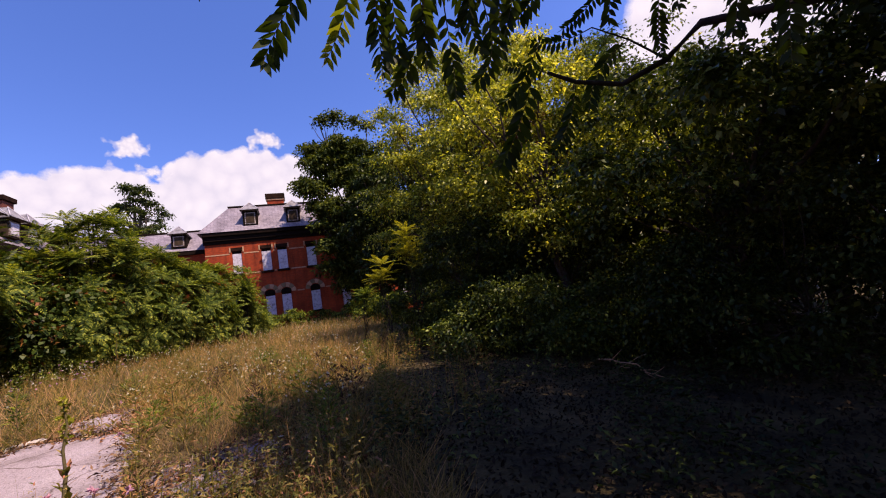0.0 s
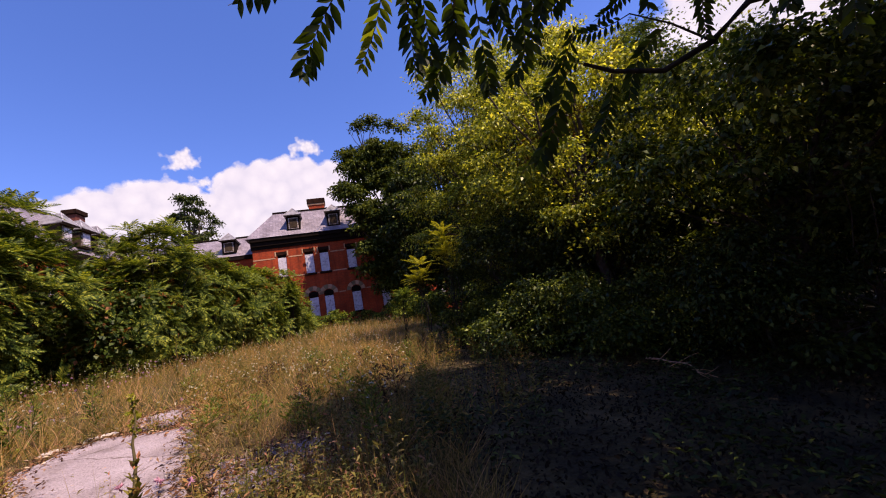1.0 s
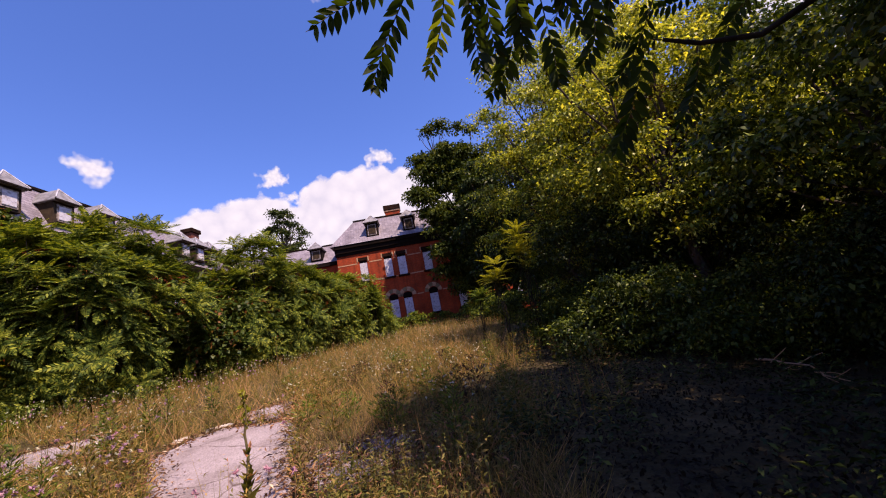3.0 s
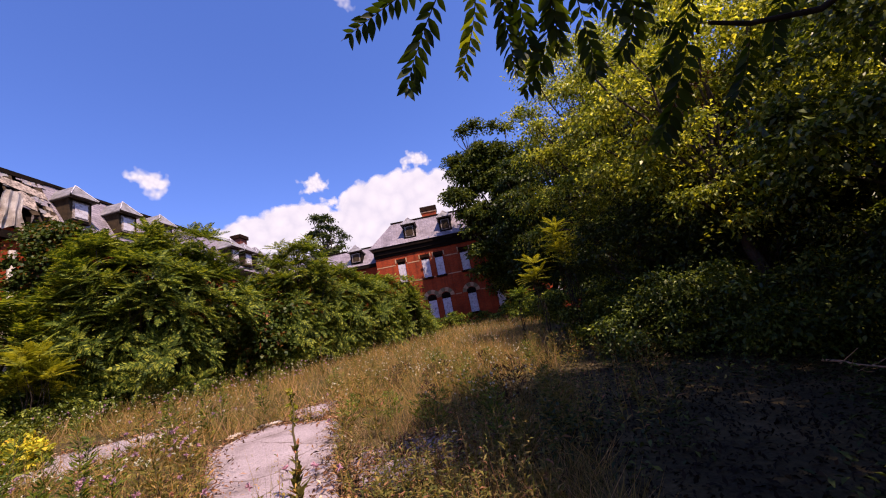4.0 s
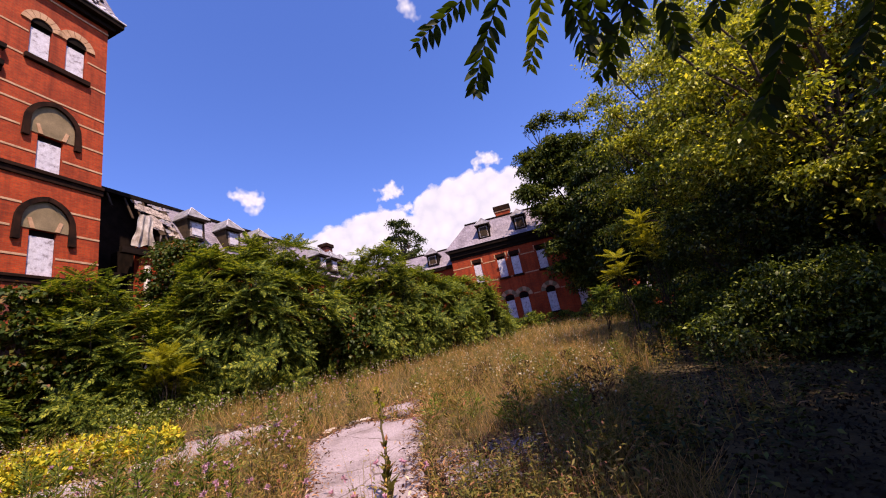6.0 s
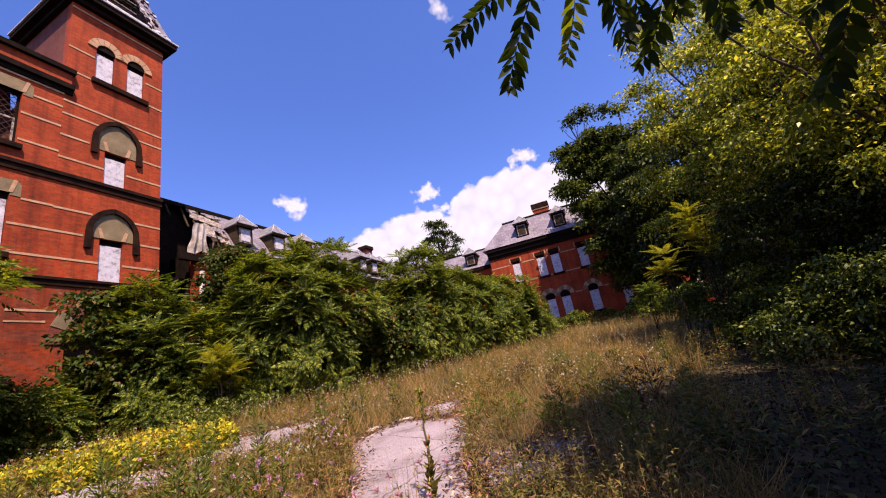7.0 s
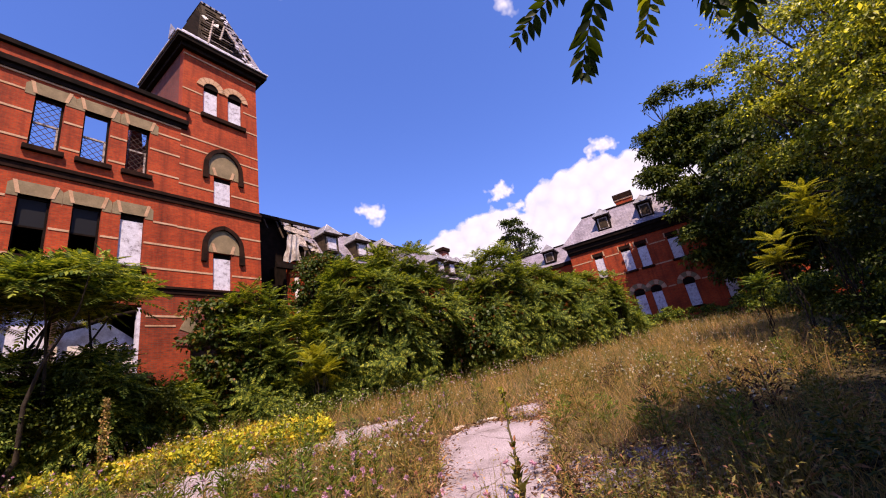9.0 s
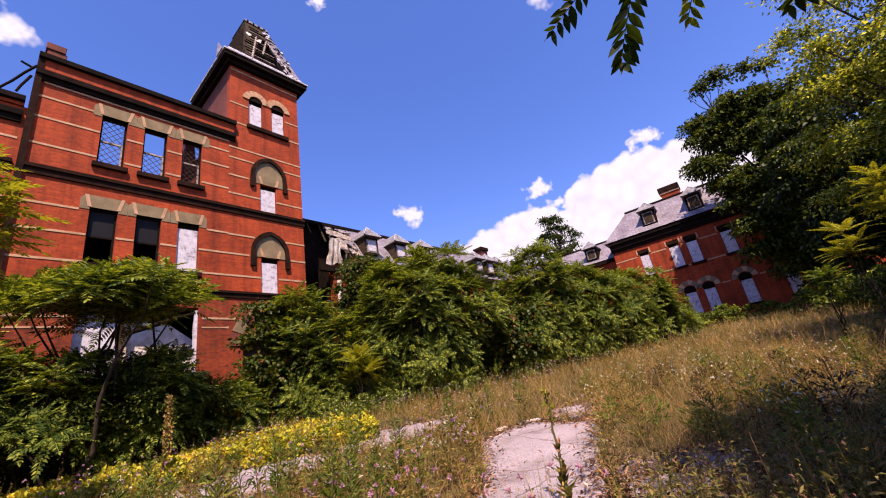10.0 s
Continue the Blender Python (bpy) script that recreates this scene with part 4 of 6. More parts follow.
def far_block():
    home = thing("far_ward_block", "two-storey red brick block with slate mansard and boarded windows", "building", FAR_FRAME)
    xs = ((-6.6, -5.75), (-3.98, -3.10), (-2.50, -1.60), (0.27, 1.17), (3.3, 4.2), (5.0, 5.9), (9.3, 10.2), (11.0, 11.9), (14.5, 15.4))
    holes = [(a, b, 8.96, 11.2) for a, b in xs] + [(a, b, 4.42, 6.95) for a, b in xs]
    part("wall", wall_mesh(-8.9, 18.0, 1.5, 12.3, 0.45, holes), BRICK, home, "red brick front wall")
    part("side_wall", box(-8.9, -8.45, 0.45, 10.0, 1.5, 12.3), BRICK, home)
    part("side_wall", box(17.55, 18.0, 0.45, 10.0, 1.5, 12.3), BRICK, home)
    part("rear_wall", box(-8.45, 17.55, 9.6, 10.0, 1.5, 12.3), BRICK_DARK, home)
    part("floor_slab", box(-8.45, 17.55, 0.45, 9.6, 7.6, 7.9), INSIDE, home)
    for a, b in xs:
        sash_window(home, a, b, 8.96, 11.2, 0.12, "board_low")
        head = part("lintel", box(a - 0.10, b + 0.10, -0.05, 0.1, 11.2, 11.55, 0.02), DARK_STONE, home)
        for s in (a - 0.22, b + 0.10):
            part("keystone", box(s, s + 0.12, -0.06, 0.05, 11.1, 11.6), SANDSTONE, head)
        win = sash_window(home, a, b, 4.42, 6.95, 0.12, "board_low", sill_drop=0.18, gap=0.55)
        part("arch_head", prism(ring_outline((a + b) / 2, 6.55, 0.02, (b - a) / 2 + 0.05, 0, 180, 8), -0.03, 0.12), DARK_TRIM, win)
        for k in range(6):
            part("voussoir", prism(ring_outline((a + b) / 2, 6.6, 0.52, 0.95, k * 30 + 1, k * 30 + 29, 3), -0.05, 0.02), LINTEL if k % 2 else SANDSTONE, win)
    for z in (8.9, 10.95, 6.62):
        band(home, -8.9, 18.0, z, [(a - 0.2, b + 0.2) for a, b in xs] if z > 8 and z != 6.62 else [(a - 0.6, b + 0.6) for a, b in ((-6.6, -5.75), (-3.98, -1.6), (0.27, 1.17), (3.3, 5.9), (9.3, 11.9), (14.5, 15.4))], 0.11)
    cornice(home, -9.0, 18.1, ((12.0, 12.3, 0.12), (12.3, 12.75, 0.25), (12.75, 13.12, 0.42)))
    mansard(home, -8.9, 18.0, 0.0, 13.12, 2.3, 16.4, 10.0, 0.5, 2.0, 2.0)
    for x in (-4.7, -0.65, 3.5, 7.5, 11.5):
        dormer(home, x, -0.05, 13.7, 1.35, 1.5, 2.1)
    stack = part("chimney", box(-3.2, -1.5, 3.4, 4.4, 16.0, 17.35, 0.03), BRICK, home, "red brick chimney stack")
    part("chimney_cap", box(-3.35, -1.35, 3.25, 4.55, 17.5, 18.1, 0.05), DARK_STONE, stack)
    part("chimney_neck", box(-3.28, -1.42, 3.32, 4.48, 17.35, 17.5), SANDSTONE, stack)
    # lower link to the west
    link = thing("link_wing", "lower brick link wing with slate roof and dormer", "building", FAR_FRAME)
    part("wall", box(-30.0, -8.95, 1.6, 2.0, 1.0, 11.6), BRICK, link)
    part("cornice", box(-30.0, -8.95, 1.35, 1.75, 11.6, 12.0), DARK_TRIM, link)
    mansard(link, -30.0, -8.95, 1.6, 12.0, 4.4, 14.7, 9.5, 0.3)
    for x in (-11.4, -16.5, -21.5):
        dormer(link, x, 1.6, 12.45, 1.3, 1.3, 2.0)


ward_block()
tower()
middle_wing()
far_block()


# ---- plants ----
def feather_bush(name, label, az, d, wide, top_el, rosettes, leaf_len, mat, lean=(0.0, 0.0), low=0.25, leaves=11, flat=1.0, category="bush"):
    """A thicket of stems ending in rosettes of long feathered leaves, over an uneven dome."""
    x, y, z = at(az, d)
    tall = d * math.tan(radians(top_el)) + EYE[2] - z - 0.4 * leaf_len
    home = thing(name, label, category, pose(x, y, z), group="sumac thicket")
    n = rosettes
    a = rng.uniform(0, 2 * math.pi, n)
    h = low + (1 - low) * rng.random(n) ** 0.75
    rim = np.sqrt(np.clip(1 - ((h - 0.35) / 0.68) ** 2, 0.02, 1)) * (0.62 + 0.38 * rng.random(n) ** 0.5)
    bulge = np.array([1 + 0.55 * noise.noise((math.cos(q) * 1.9 + az, math.sin(q) * 1.9 + d, k * 3.6)) for q, k in zip(a, h)])
    tips = np.stack((np.cos(a) * rim * wide * bulge, np.sin(a) * rim * wide * flat * bulge, h * tall * (0.70 + 0.30 * bulge)), -1)
    tips[:, 2] = np.minimum(tips[:, 2], tall * (0.97 + 0.03 * rng.random(n)))
    tips[:, 0] += lean[0] * h
    tips[:, 1] += lean[1] * h
    # each whorl faces out and up, its leaves fanned evenly round that axis
    axis = tips - np.array((lean[0] * 0.5, lean[1] * 0.5, tall * 0.30))
    axis /= np.linalg.norm(axis, axis=1, keepdims=True) + 1e-6
    axis = axis * 1.15 + np.array((0, 0, 0.42)) + 0.18 * rng.normal(size=(n, 3))
    axis /= np.linalg.norm(axis, axis=1, keepdims=True)
    one = np.cross(axis, np.array((0.31, 0.95, 0.02)))
    one /= np.linalg.norm(one, axis=1, keepdims=True) + 1e-6
    two = np.cross(axis, one)
    k = np.repeat(np.arange(n), leaves)
    j = np.tile(np.arange(leaves), n)
    turn = j * 2.39996 + np.repeat(rng.uniform(0, 6.28, n), leaves) + 0.15 * rng.normal(size=n * leaves)
    rise = (1.15 - 1.1 * j / leaves + 0.16 * rng.normal(size=n * leaves))[:, None]
    ahead = one[k] * np.cos(turn)[:, None] + two[k] * np.sin(turn)[:, None] + axis[k] * rise
    normal = axis[k] + np.array((0, 0, 0.4)) + 0.16 * rng.normal(size=(n * leaves, 3))
    v, f = scatter(FEATHER, tips[k] - axis[k] * (0.10 * leaf_len * j / leaves)[:, None], ahead, normal, leaf_len * (0.72 + 0.4 * j / leaves) * rng.uniform(0.85, 1.15, n * leaves))
    part("crown", quads_mesh("crown", v, f), mat, home)
    stems = []
    for i in range(0, n, max(1, n // (26 if low < 0.5 else 11))):
        root = (rng.normal() * wide * 0.22, rng.normal() * wide * 0.18, -0.05)
        thick = (0.035 + 0.006 * tall) if wide > 0.8 else 0.014
        stems.append(bent(root, tips[i], thick, min(0.012, thick * 0.5), 5, 0.10))
    for path in stems:
        part("stem", limb_mesh("stem", [path]), TWIG_DARK, home)
    return home


def leaf_cloud(name, centres, radii, count, size, template, up=0.8, spread=0.22, flat=0.42):
    """Leaves in uneven clumps: denser to the rim of each clump."""
    w = radii ** 2
    k = rng.choice(len(centres), count, p=w / w.sum())
    out = unit_vectors(count)
    out[:, 2] *= flat
    r = radii[k] * np.minimum(np.abs(rng.normal(size=count)), 1.55) * 0.80
    place = centres[k] + out * r[:, None] + spread * 0.2 * rng.normal(size=(count, 3))
    place[:, 2] -= 0.22 * (r / radii[k]) ** 2 * radii[k]
    ahead = out + 0.6 * rng.normal(size=(count, 3)) + np.array((0, 0, -0.45))
    normal = np.array((0, 0, up)) + 0.35 * out + rng.normal(size=(count, 3)) * 0.45
    v, f = scatter(template, place, ahead, normal, size * rng.uniform(0.6, 1.25, count))
    return quads_mesh(name, v, f)


def leafy_tree(name, label, x, y, tall, crown_low, wide, clumps, clump_r, count, leaf, mat, trunk_r=0.22, squash=1.0, template=None, reach=None, category="tree", dead=0, stems=1, taper=0.0, shift=(0.0, 0.0)):
    z = float(ground_z(x, y))
    home = thing(name, label, category, pose(x, y, z))
    mid, half = (tall + crown_low) / 2, (tall - crown_low) / 2
    c, r = [], []
    while len(c) < clumps:
        p = rng.uniform(-1, 1, 3)
        q = np.linalg.norm(p * np.array((1, 1, 1)))
        if q > 1 or q < 0.35:
            continue
        s = 1 + 0.25 * noise.noise((p[0] * 2 + x, p[1] * 2 + y, p[2] * 2))
        c.append((p[0] * wide * s, p[1] * wide * squash * s, mid + p[2] * half * s))
        r.append(clump_r * rng.uniform(0.6, 1.25))
    c, r = np.array(c), np.array(r)
    c[:, :2] = c[:, :2] * (1 - taper * (1 - (c[:, 2:3] - crown_low) / (tall - crown_low))) + np.array(shift)
    if reach is not None:
        c[:, :2] += np.array(reach) * ((c[:, 2:3] - crown_low) / (tall - crown_low))
    part("crown", leaf_cloud("crown", c, r, count, leaf, SIMPLE if template is None else template), mat, home)
    for s in range(stems):
        off = Vector((rng.normal() * 0.5, rng.normal() * 0.5, 0)) * (stems > 1)
        fork = off * 1.6 + Vector((0, 0, crown_low + 0.35 * (tall - crown_low)))
        trunk = part("trunk", limb_mesh("trunk", [bent(off + Vector((0, 0, -0.1)), fork, trunk_r, trunk_r * 0.6, 6, 0.05)]), BARK, home)
        for i in range(s, clumps, max(1, clumps // 22)):
            start = (off + Vector((0, 0, -0.1))).lerp(fork, rng.uniform(0.55, 1.0))
            part("limb", limb_mesh("limb", [bent(start, c[i], trunk_r * 0.32, min(0.02, trunk_r * 0.2), 5, 0.12)]), BARK, trunk)
    if dead:
        twigs = []
        top = Vector((c[:, 0].mean() - wide * 0.35, c[:, 1].mean(), tall * 0.90))
        for k in range(dead):
            twigs.append(bent(top - Vector((0, 0, 1.5)), top + Vector((rng.normal() * 0.9, rng.normal() * 0.5, rng.uniform(0.6, 2.2))), 0.05, 0.015, 4, 0.15))
        for path in twigs:
            part("dead_twig", limb_mesh("dead_twig", [path]), BARK, home, "bare dead twig at the top")
    return home


SUMAC_LABEL = "dense green sumac thicket with long feathered leaves"
# along the foot of the wings
for az, d, el, wide, count in ((-36.8, 17.6, 15.4, 1.6, 110), (-33.4, 17.2, 18.8, 2.1, 160), (-29.4, 17.6, 19.4, 1.9, 170), (-18.8, 20.0, 13.2, 1.8, 110), (-15.4, 20.5, 17.6, 1.8, 140), (-11.0, 22.0, 14.0, 2.2, 150), (-7.2, 24.0, 11.8, 2.2, 140), (-3.4, 26.0, 10.8, 2.0, 120), (-0.4, 27.5, 6.8, 1.2, 60)):
    feather_bush("sumac_bush", SUMAC_LABEL, az, d, wide, el, int(count * 1.05), 0.68, LEAF_SUMAC, low=0.06, leaves=13)
feather_bush("sumac_bush", "tall dark vine-hung sumac thicket", -25.2, 20.0, 1.5, 16.2, 100, 0.80, LEAF_DARK, low=0.04)
feather_bush("sumac_bush", "bright yellow-green young sumac", -41.4, 15.4, 0.55, 7.9, 13, 0.62, LEAF_YELLOW, low=0.45)
for az, d, el, wide, count in ((-44.6, 16.8, 13.0, 1.2, 60), (-48.0, 16.8, 16.6, 1.2, 60)):
    feather_bush("sumac_bush", "leggy green sumac before the tower", az, d, wide, el, count, 0.80, LEAF_SUMAC, low=0.1)
for az, d, h, wide in ((-43.5, 15.0, 1.0, 1.1), (-38.5, 15.6, 0.8, 1.0), (-33.0, 16.4, 1.0, 1.3), (-27.5, 17.4, 0.9, 1.2), (-21.0, 18.4, 1.0, 1.4), (-13.5, 20.5, 0.9, 1.4), (-6.0, 23.5, 0.9, 1.4)):
    leafy_tree("shrub", "low small-leaved weedy shrub under the sumac", *at(az, d)[:2], h, 0.02, wide, 22, 0.34, 4200, 0.085, LEAF_MID, 0.02, 0.6, category="shrub")
# young tree in front of the broken bay
feather_bush("sumac_tree", "spreading young sumac tree in front of the broken bay", -69.6, 14.4, 3.6, 19.0, 110, 0.90, LEAF_SUMAC, low=0.83, flat=0.8, category="tree")
for az, d, el, wide, count in ((-80.0, 15.6, 12.5, 1.9, 90), (-66.0, 16.0, 9.0, 1.6, 70)):
    feather_bush("sumac_bush", SUMAC_LABEL, az, d, wide, el, count, 0.75, LEAF_SUMAC, low=0.05)
for az, d, el, wide in ((-47.5, 16.4, 4.5, 1.0),):
    feather_bush("sumac_bush", "low leafy green sumac bush", az, d, wide, el, 60, 0.6, LEAF_SUMAC, low=0.03)
for k, (az, d, el, wide) in enumerate(((-82.0, 14.3, 12.5, 1.4), (-77.5, 14.3, 10.6, 1.4), (-73.0, 14.3, 11.0, 1.3), (-68.5, 14.4, 10.6, 1.4), (-64.5, 14.8, 10.3, 1.3), (-61.0, 15.2, 8.0, 1.1), (-57.5, 15.8, 5.6, 0.9))):
    if k % 2 == 0:
        feather_bush("sumac_bush", "low leafy green sumac bush", az, d, wide, el, 70, 0.7, LEAF_SUMAC, low=0.1)
    else:
        leafy_tree("shrub", "dense small-leaved green shrub before the ruin", *at(az, d)[:2], d * math.tan(radians(el)) + EYE[2] - at(az, d)[2], 0.1, wide, 44, 0.45, 13000, 0.10, LEAF_OAK, 0.04, 0.8, category="shrub")
feather_bush("sumac_tree", "yellow-green sumac reaching in from beside the clearing", -85.0, 8.5, 1.1, 29.5, 26, 0.8, LEAF_YELLOW, low=0.72, category="tree")
# vine over the tower door
leafy_tree("ivy_mass", "dark ivy heaped over the tower doorway", *at(-51.8, 17.6)[:2], 5.2, 0.2, 1.6, 40, 0.7, 14000, 0.17, LEAF_VINE, 0.06, 0.7, BROAD, category="ivy")
leafy_tree("ivy_mass", "dark vine hanging over the collapsed wing end", *at(-39.6, 22.6)[:2], 8.2, 2.2, 2.0, 60, 0.7, 22000, 0.17, LEAF_VINE, 0.06, 0.6, BROAD, category="ivy")
leafy_tree("ivy_mass", "dark vine climbing the wall beside the pale column", -17.2, 19.4, 8.7, 0.3, 1.05, 60, 0.5, 17000, 0.15, LEAF_VINE, 0.05, 0.4, BROAD, category="ivy")
leafy_tree("shrub", "dark leafy shrub at the wood edge", *at(-21.5, 19.0)[:2], 4.2, 0.3, 1.8, 40, 0.8, 9000, 0.17, LEAF_VINE, 0.06, 0.8, BROAD, category="shrub")
# small green growth at the foot of the far block
for k, (b, d, w, h) in enumerate(((1.5, 34, 1.0, 1.7), (4.5, 37, 1.2, 1.9), (8.5, 38, 1.6, 1.5), (12, 35, 2.0, 1.9), (15.5, 30, 1.8, 1.8), (19.5, 25, 1.8, 2.8), (23.5, 22, 1.8, 3.4), (17.5, 33, 2.2, 4.0))):
    leafy_tree("shrub", "low green shrub at the meadow edge", *at(b, d)[:2], h * 0.8, 0.1, w, 16, 0.5, 3000, 0.16, LEAF_SUMAC, 0.04, 0.8, BROAD, category="shrub")
# far tree over the roofs
leafy_tree("roof_tree", "distant dark tree behind the slate roofs", *at(-11.3, 72)[:2], 22.3, 13.0, 4.2, 34, 1.05, 6000, 0.42, LEAF_DARK, 0.4)
leafy_tree("roof_tree", "distant dark tree top behind the far roof", *at(4.0, 66)[:2], 17.0, 11.0, 3.0, 20, 1.0, 4000, 0.42, LEAF_DARK, 0.3)
# dark tree before the far block
leafy_tree("oak_tree", "tall dark broadleaf tree before the brick block", *at(14.6, 38.6)[:2], 20.0, 0.5, 4.9, 190, 1.05, 66000, 0.34, LEAF_OAK, 0.40, 0.55, reach=(-0.2, 0.0), dead=9, taper=0.25)
leafy_tree("oak_tree", "dark broadleaf tree beside the brick block", *at(19.5, 34.0)[:2], 14.0, 0.4, 3.6, 90, 1.0, 32000, 0.30, LEAF_DARK, 0.30)
leafy_tree("oak_tree", "dark broadleaf tree beside the brick block", *at(25.5, 30.0)[:2], 13.0, 0.4, 3.6, 90, 1.0, 30000, 0.28, LEAF_DARK, 0.30)
# light green trees of the wood edge
leafy_tree("birch_tree", "light green small-leaved tree at the wood edge", *at(30.0, 16.5)[:2], 12.4, 0.8, 3.5, 170, 0.70, 62000, 0.120, LEAF_BIRCH, 0.16, stems=2)
leafy_tree("birch_tree", "light green small-leaved tree at the wood edge", *at(41.0, 14.5)[:2], 11.2, 0.8, 4.0, 180, 0.70, 64000, 0.118, LEAF_BIRCH, 0.16, stems=3)
leafy_tree("birch_tree", "light green small-leaved tree at the wood edge", *at(54.0, 13.5)[:2], 8.9, 0.6, 3.0, 140, 0.70, 48000, 0.112, LEAF_BIRCH, 0.15, stems=2)
leafy_tree("birch_tree", "slender tree with rust-brown leaves at the wood edge", *at(40.5, 12.2)[:2], 6.8, 4.6, 1.3, 26, 0.55, 2600, 0.15, LEAF_RUSTY, 0.05)
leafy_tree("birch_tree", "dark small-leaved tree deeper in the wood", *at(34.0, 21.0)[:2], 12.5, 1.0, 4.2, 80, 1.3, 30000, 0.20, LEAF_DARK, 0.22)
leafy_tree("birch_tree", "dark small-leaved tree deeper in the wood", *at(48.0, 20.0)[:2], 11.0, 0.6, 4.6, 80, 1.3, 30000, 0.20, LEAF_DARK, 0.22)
leafy_tree("shade_tree", "light green tree at the wood edge", 6.9, 7.7, 7.6, 2.3, 2.6, 100, 0.58, 26000, 0.105, LEAF_BIRCH, 0.14)
# crown kept above the view, added to throw shade on the meadow's right
leafy_tree("shade_tree", "dark broadleaf tree added above the view to shade the clearing", 6.6, -0.6, 10.8, 7.7, 2.8, 110, 0.75, 36000, 0.16, LEAF_MID, 0.18, shift=(-0.72, 1.6))
leafy_tree("shade_tree", "dark broadleaf tree shading the clearing", 8.0, 4.2, 5.6, 1.2, 2.8, 100, 0.65, 34000, 0.115, LEAF_MID, 0.20)
leafy_tree("shade_tree", "dark broadleaf tree shading the clearing", 8.8, -1.4, 10.2, 1.2, 3.9, 90, 1.1, 42000, 0.16, LEAF_DARK, 0.25)
# unseen tree behind the eye, added to block skylight
leafy_tree("shade_tree", "dark broadleaf tree shading the clearing", 6.0, -4.5, 11.5, 3.6, 5.0, 90, 1.2, 44000, 0.17, LEAF_DARK, 0.28)
leafy_tree("shade_tree", "dark broadleaf tree shading the clearing", 13.0, 5.0, 6.2, 0.3, 4.5, 80, 1.4, 36000, 0.18, LEAF_DARK, 0.28)
# added out of view, high enough to shade the birches
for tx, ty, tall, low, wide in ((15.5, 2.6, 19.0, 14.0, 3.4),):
    leafy_tree("shade_tree", "unseen high-crowned tree added to shade the wood edge", tx, ty, tall, low, wide, 80, 1.0, 19000, 0.24, LEAF_DARK, 0.24)
# saplings added in dark leaf to stand for the shaded lower wood
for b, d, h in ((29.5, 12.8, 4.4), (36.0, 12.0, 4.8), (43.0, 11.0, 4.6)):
    leafy_tree("sapling", "sapling in dark leaf colour for the shade of the wood edge", *at(b, d)[:2], h, 0.3, 1.7, 60, 0.5, 11000, 0.11, LEAF_DARK, 0.05, category="tree")
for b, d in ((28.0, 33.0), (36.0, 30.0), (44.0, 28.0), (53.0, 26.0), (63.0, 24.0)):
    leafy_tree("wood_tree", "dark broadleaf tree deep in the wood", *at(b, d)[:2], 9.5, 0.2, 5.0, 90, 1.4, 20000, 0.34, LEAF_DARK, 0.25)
# first three are unseen, added to close off the sky behind
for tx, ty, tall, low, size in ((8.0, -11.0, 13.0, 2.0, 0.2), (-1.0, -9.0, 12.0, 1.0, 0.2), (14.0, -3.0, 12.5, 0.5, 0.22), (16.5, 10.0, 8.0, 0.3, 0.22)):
    leafy_tree("shade_tree", "dark broadleaf tree shading the clearing", tx, ty, tall, low, 5.0, 80, 1.5, 30000, size, LEAF_DARK, 0.28)
# most of the undergrowth has shade put into its darker leaf colour
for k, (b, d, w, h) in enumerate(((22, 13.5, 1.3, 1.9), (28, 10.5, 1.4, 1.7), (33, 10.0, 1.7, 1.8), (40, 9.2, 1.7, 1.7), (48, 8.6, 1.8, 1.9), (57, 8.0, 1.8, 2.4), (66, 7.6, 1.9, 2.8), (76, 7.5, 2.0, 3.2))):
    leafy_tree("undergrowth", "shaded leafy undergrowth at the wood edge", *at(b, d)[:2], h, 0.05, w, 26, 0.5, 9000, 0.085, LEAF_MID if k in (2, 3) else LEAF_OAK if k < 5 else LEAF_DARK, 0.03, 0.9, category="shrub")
feather_bush("sumac_bush", "bright yellow-green young sumac", 17.3, 12.4, 0.18, 9.8, 5, 0.50, LEAF_YELLOW, low=0.72)
feather_bush("sumac_bush", "tall yellow-green young sumac", 21.6, 12.6, 0.26, 14.0, 9, 0.5, LEAF_YELLOW, low=0.5)
feather_bush("sumac_bush", "low green young sumac", 14.0, 14.0, 0.25, 7.0, 5, 0.5, LEAF_SUMAC, low=0.6)


# ---- leaves hanging over the eye ----
def spot(az, el, d):
    a, e = radians(az), radians(el)
    return Vector((EYE[0] + d * math.sin(a) * math.cos(e), EYE[1] + d * math.cos(a) * math.cos(e), EYE[2] + d * math.sin(e)))


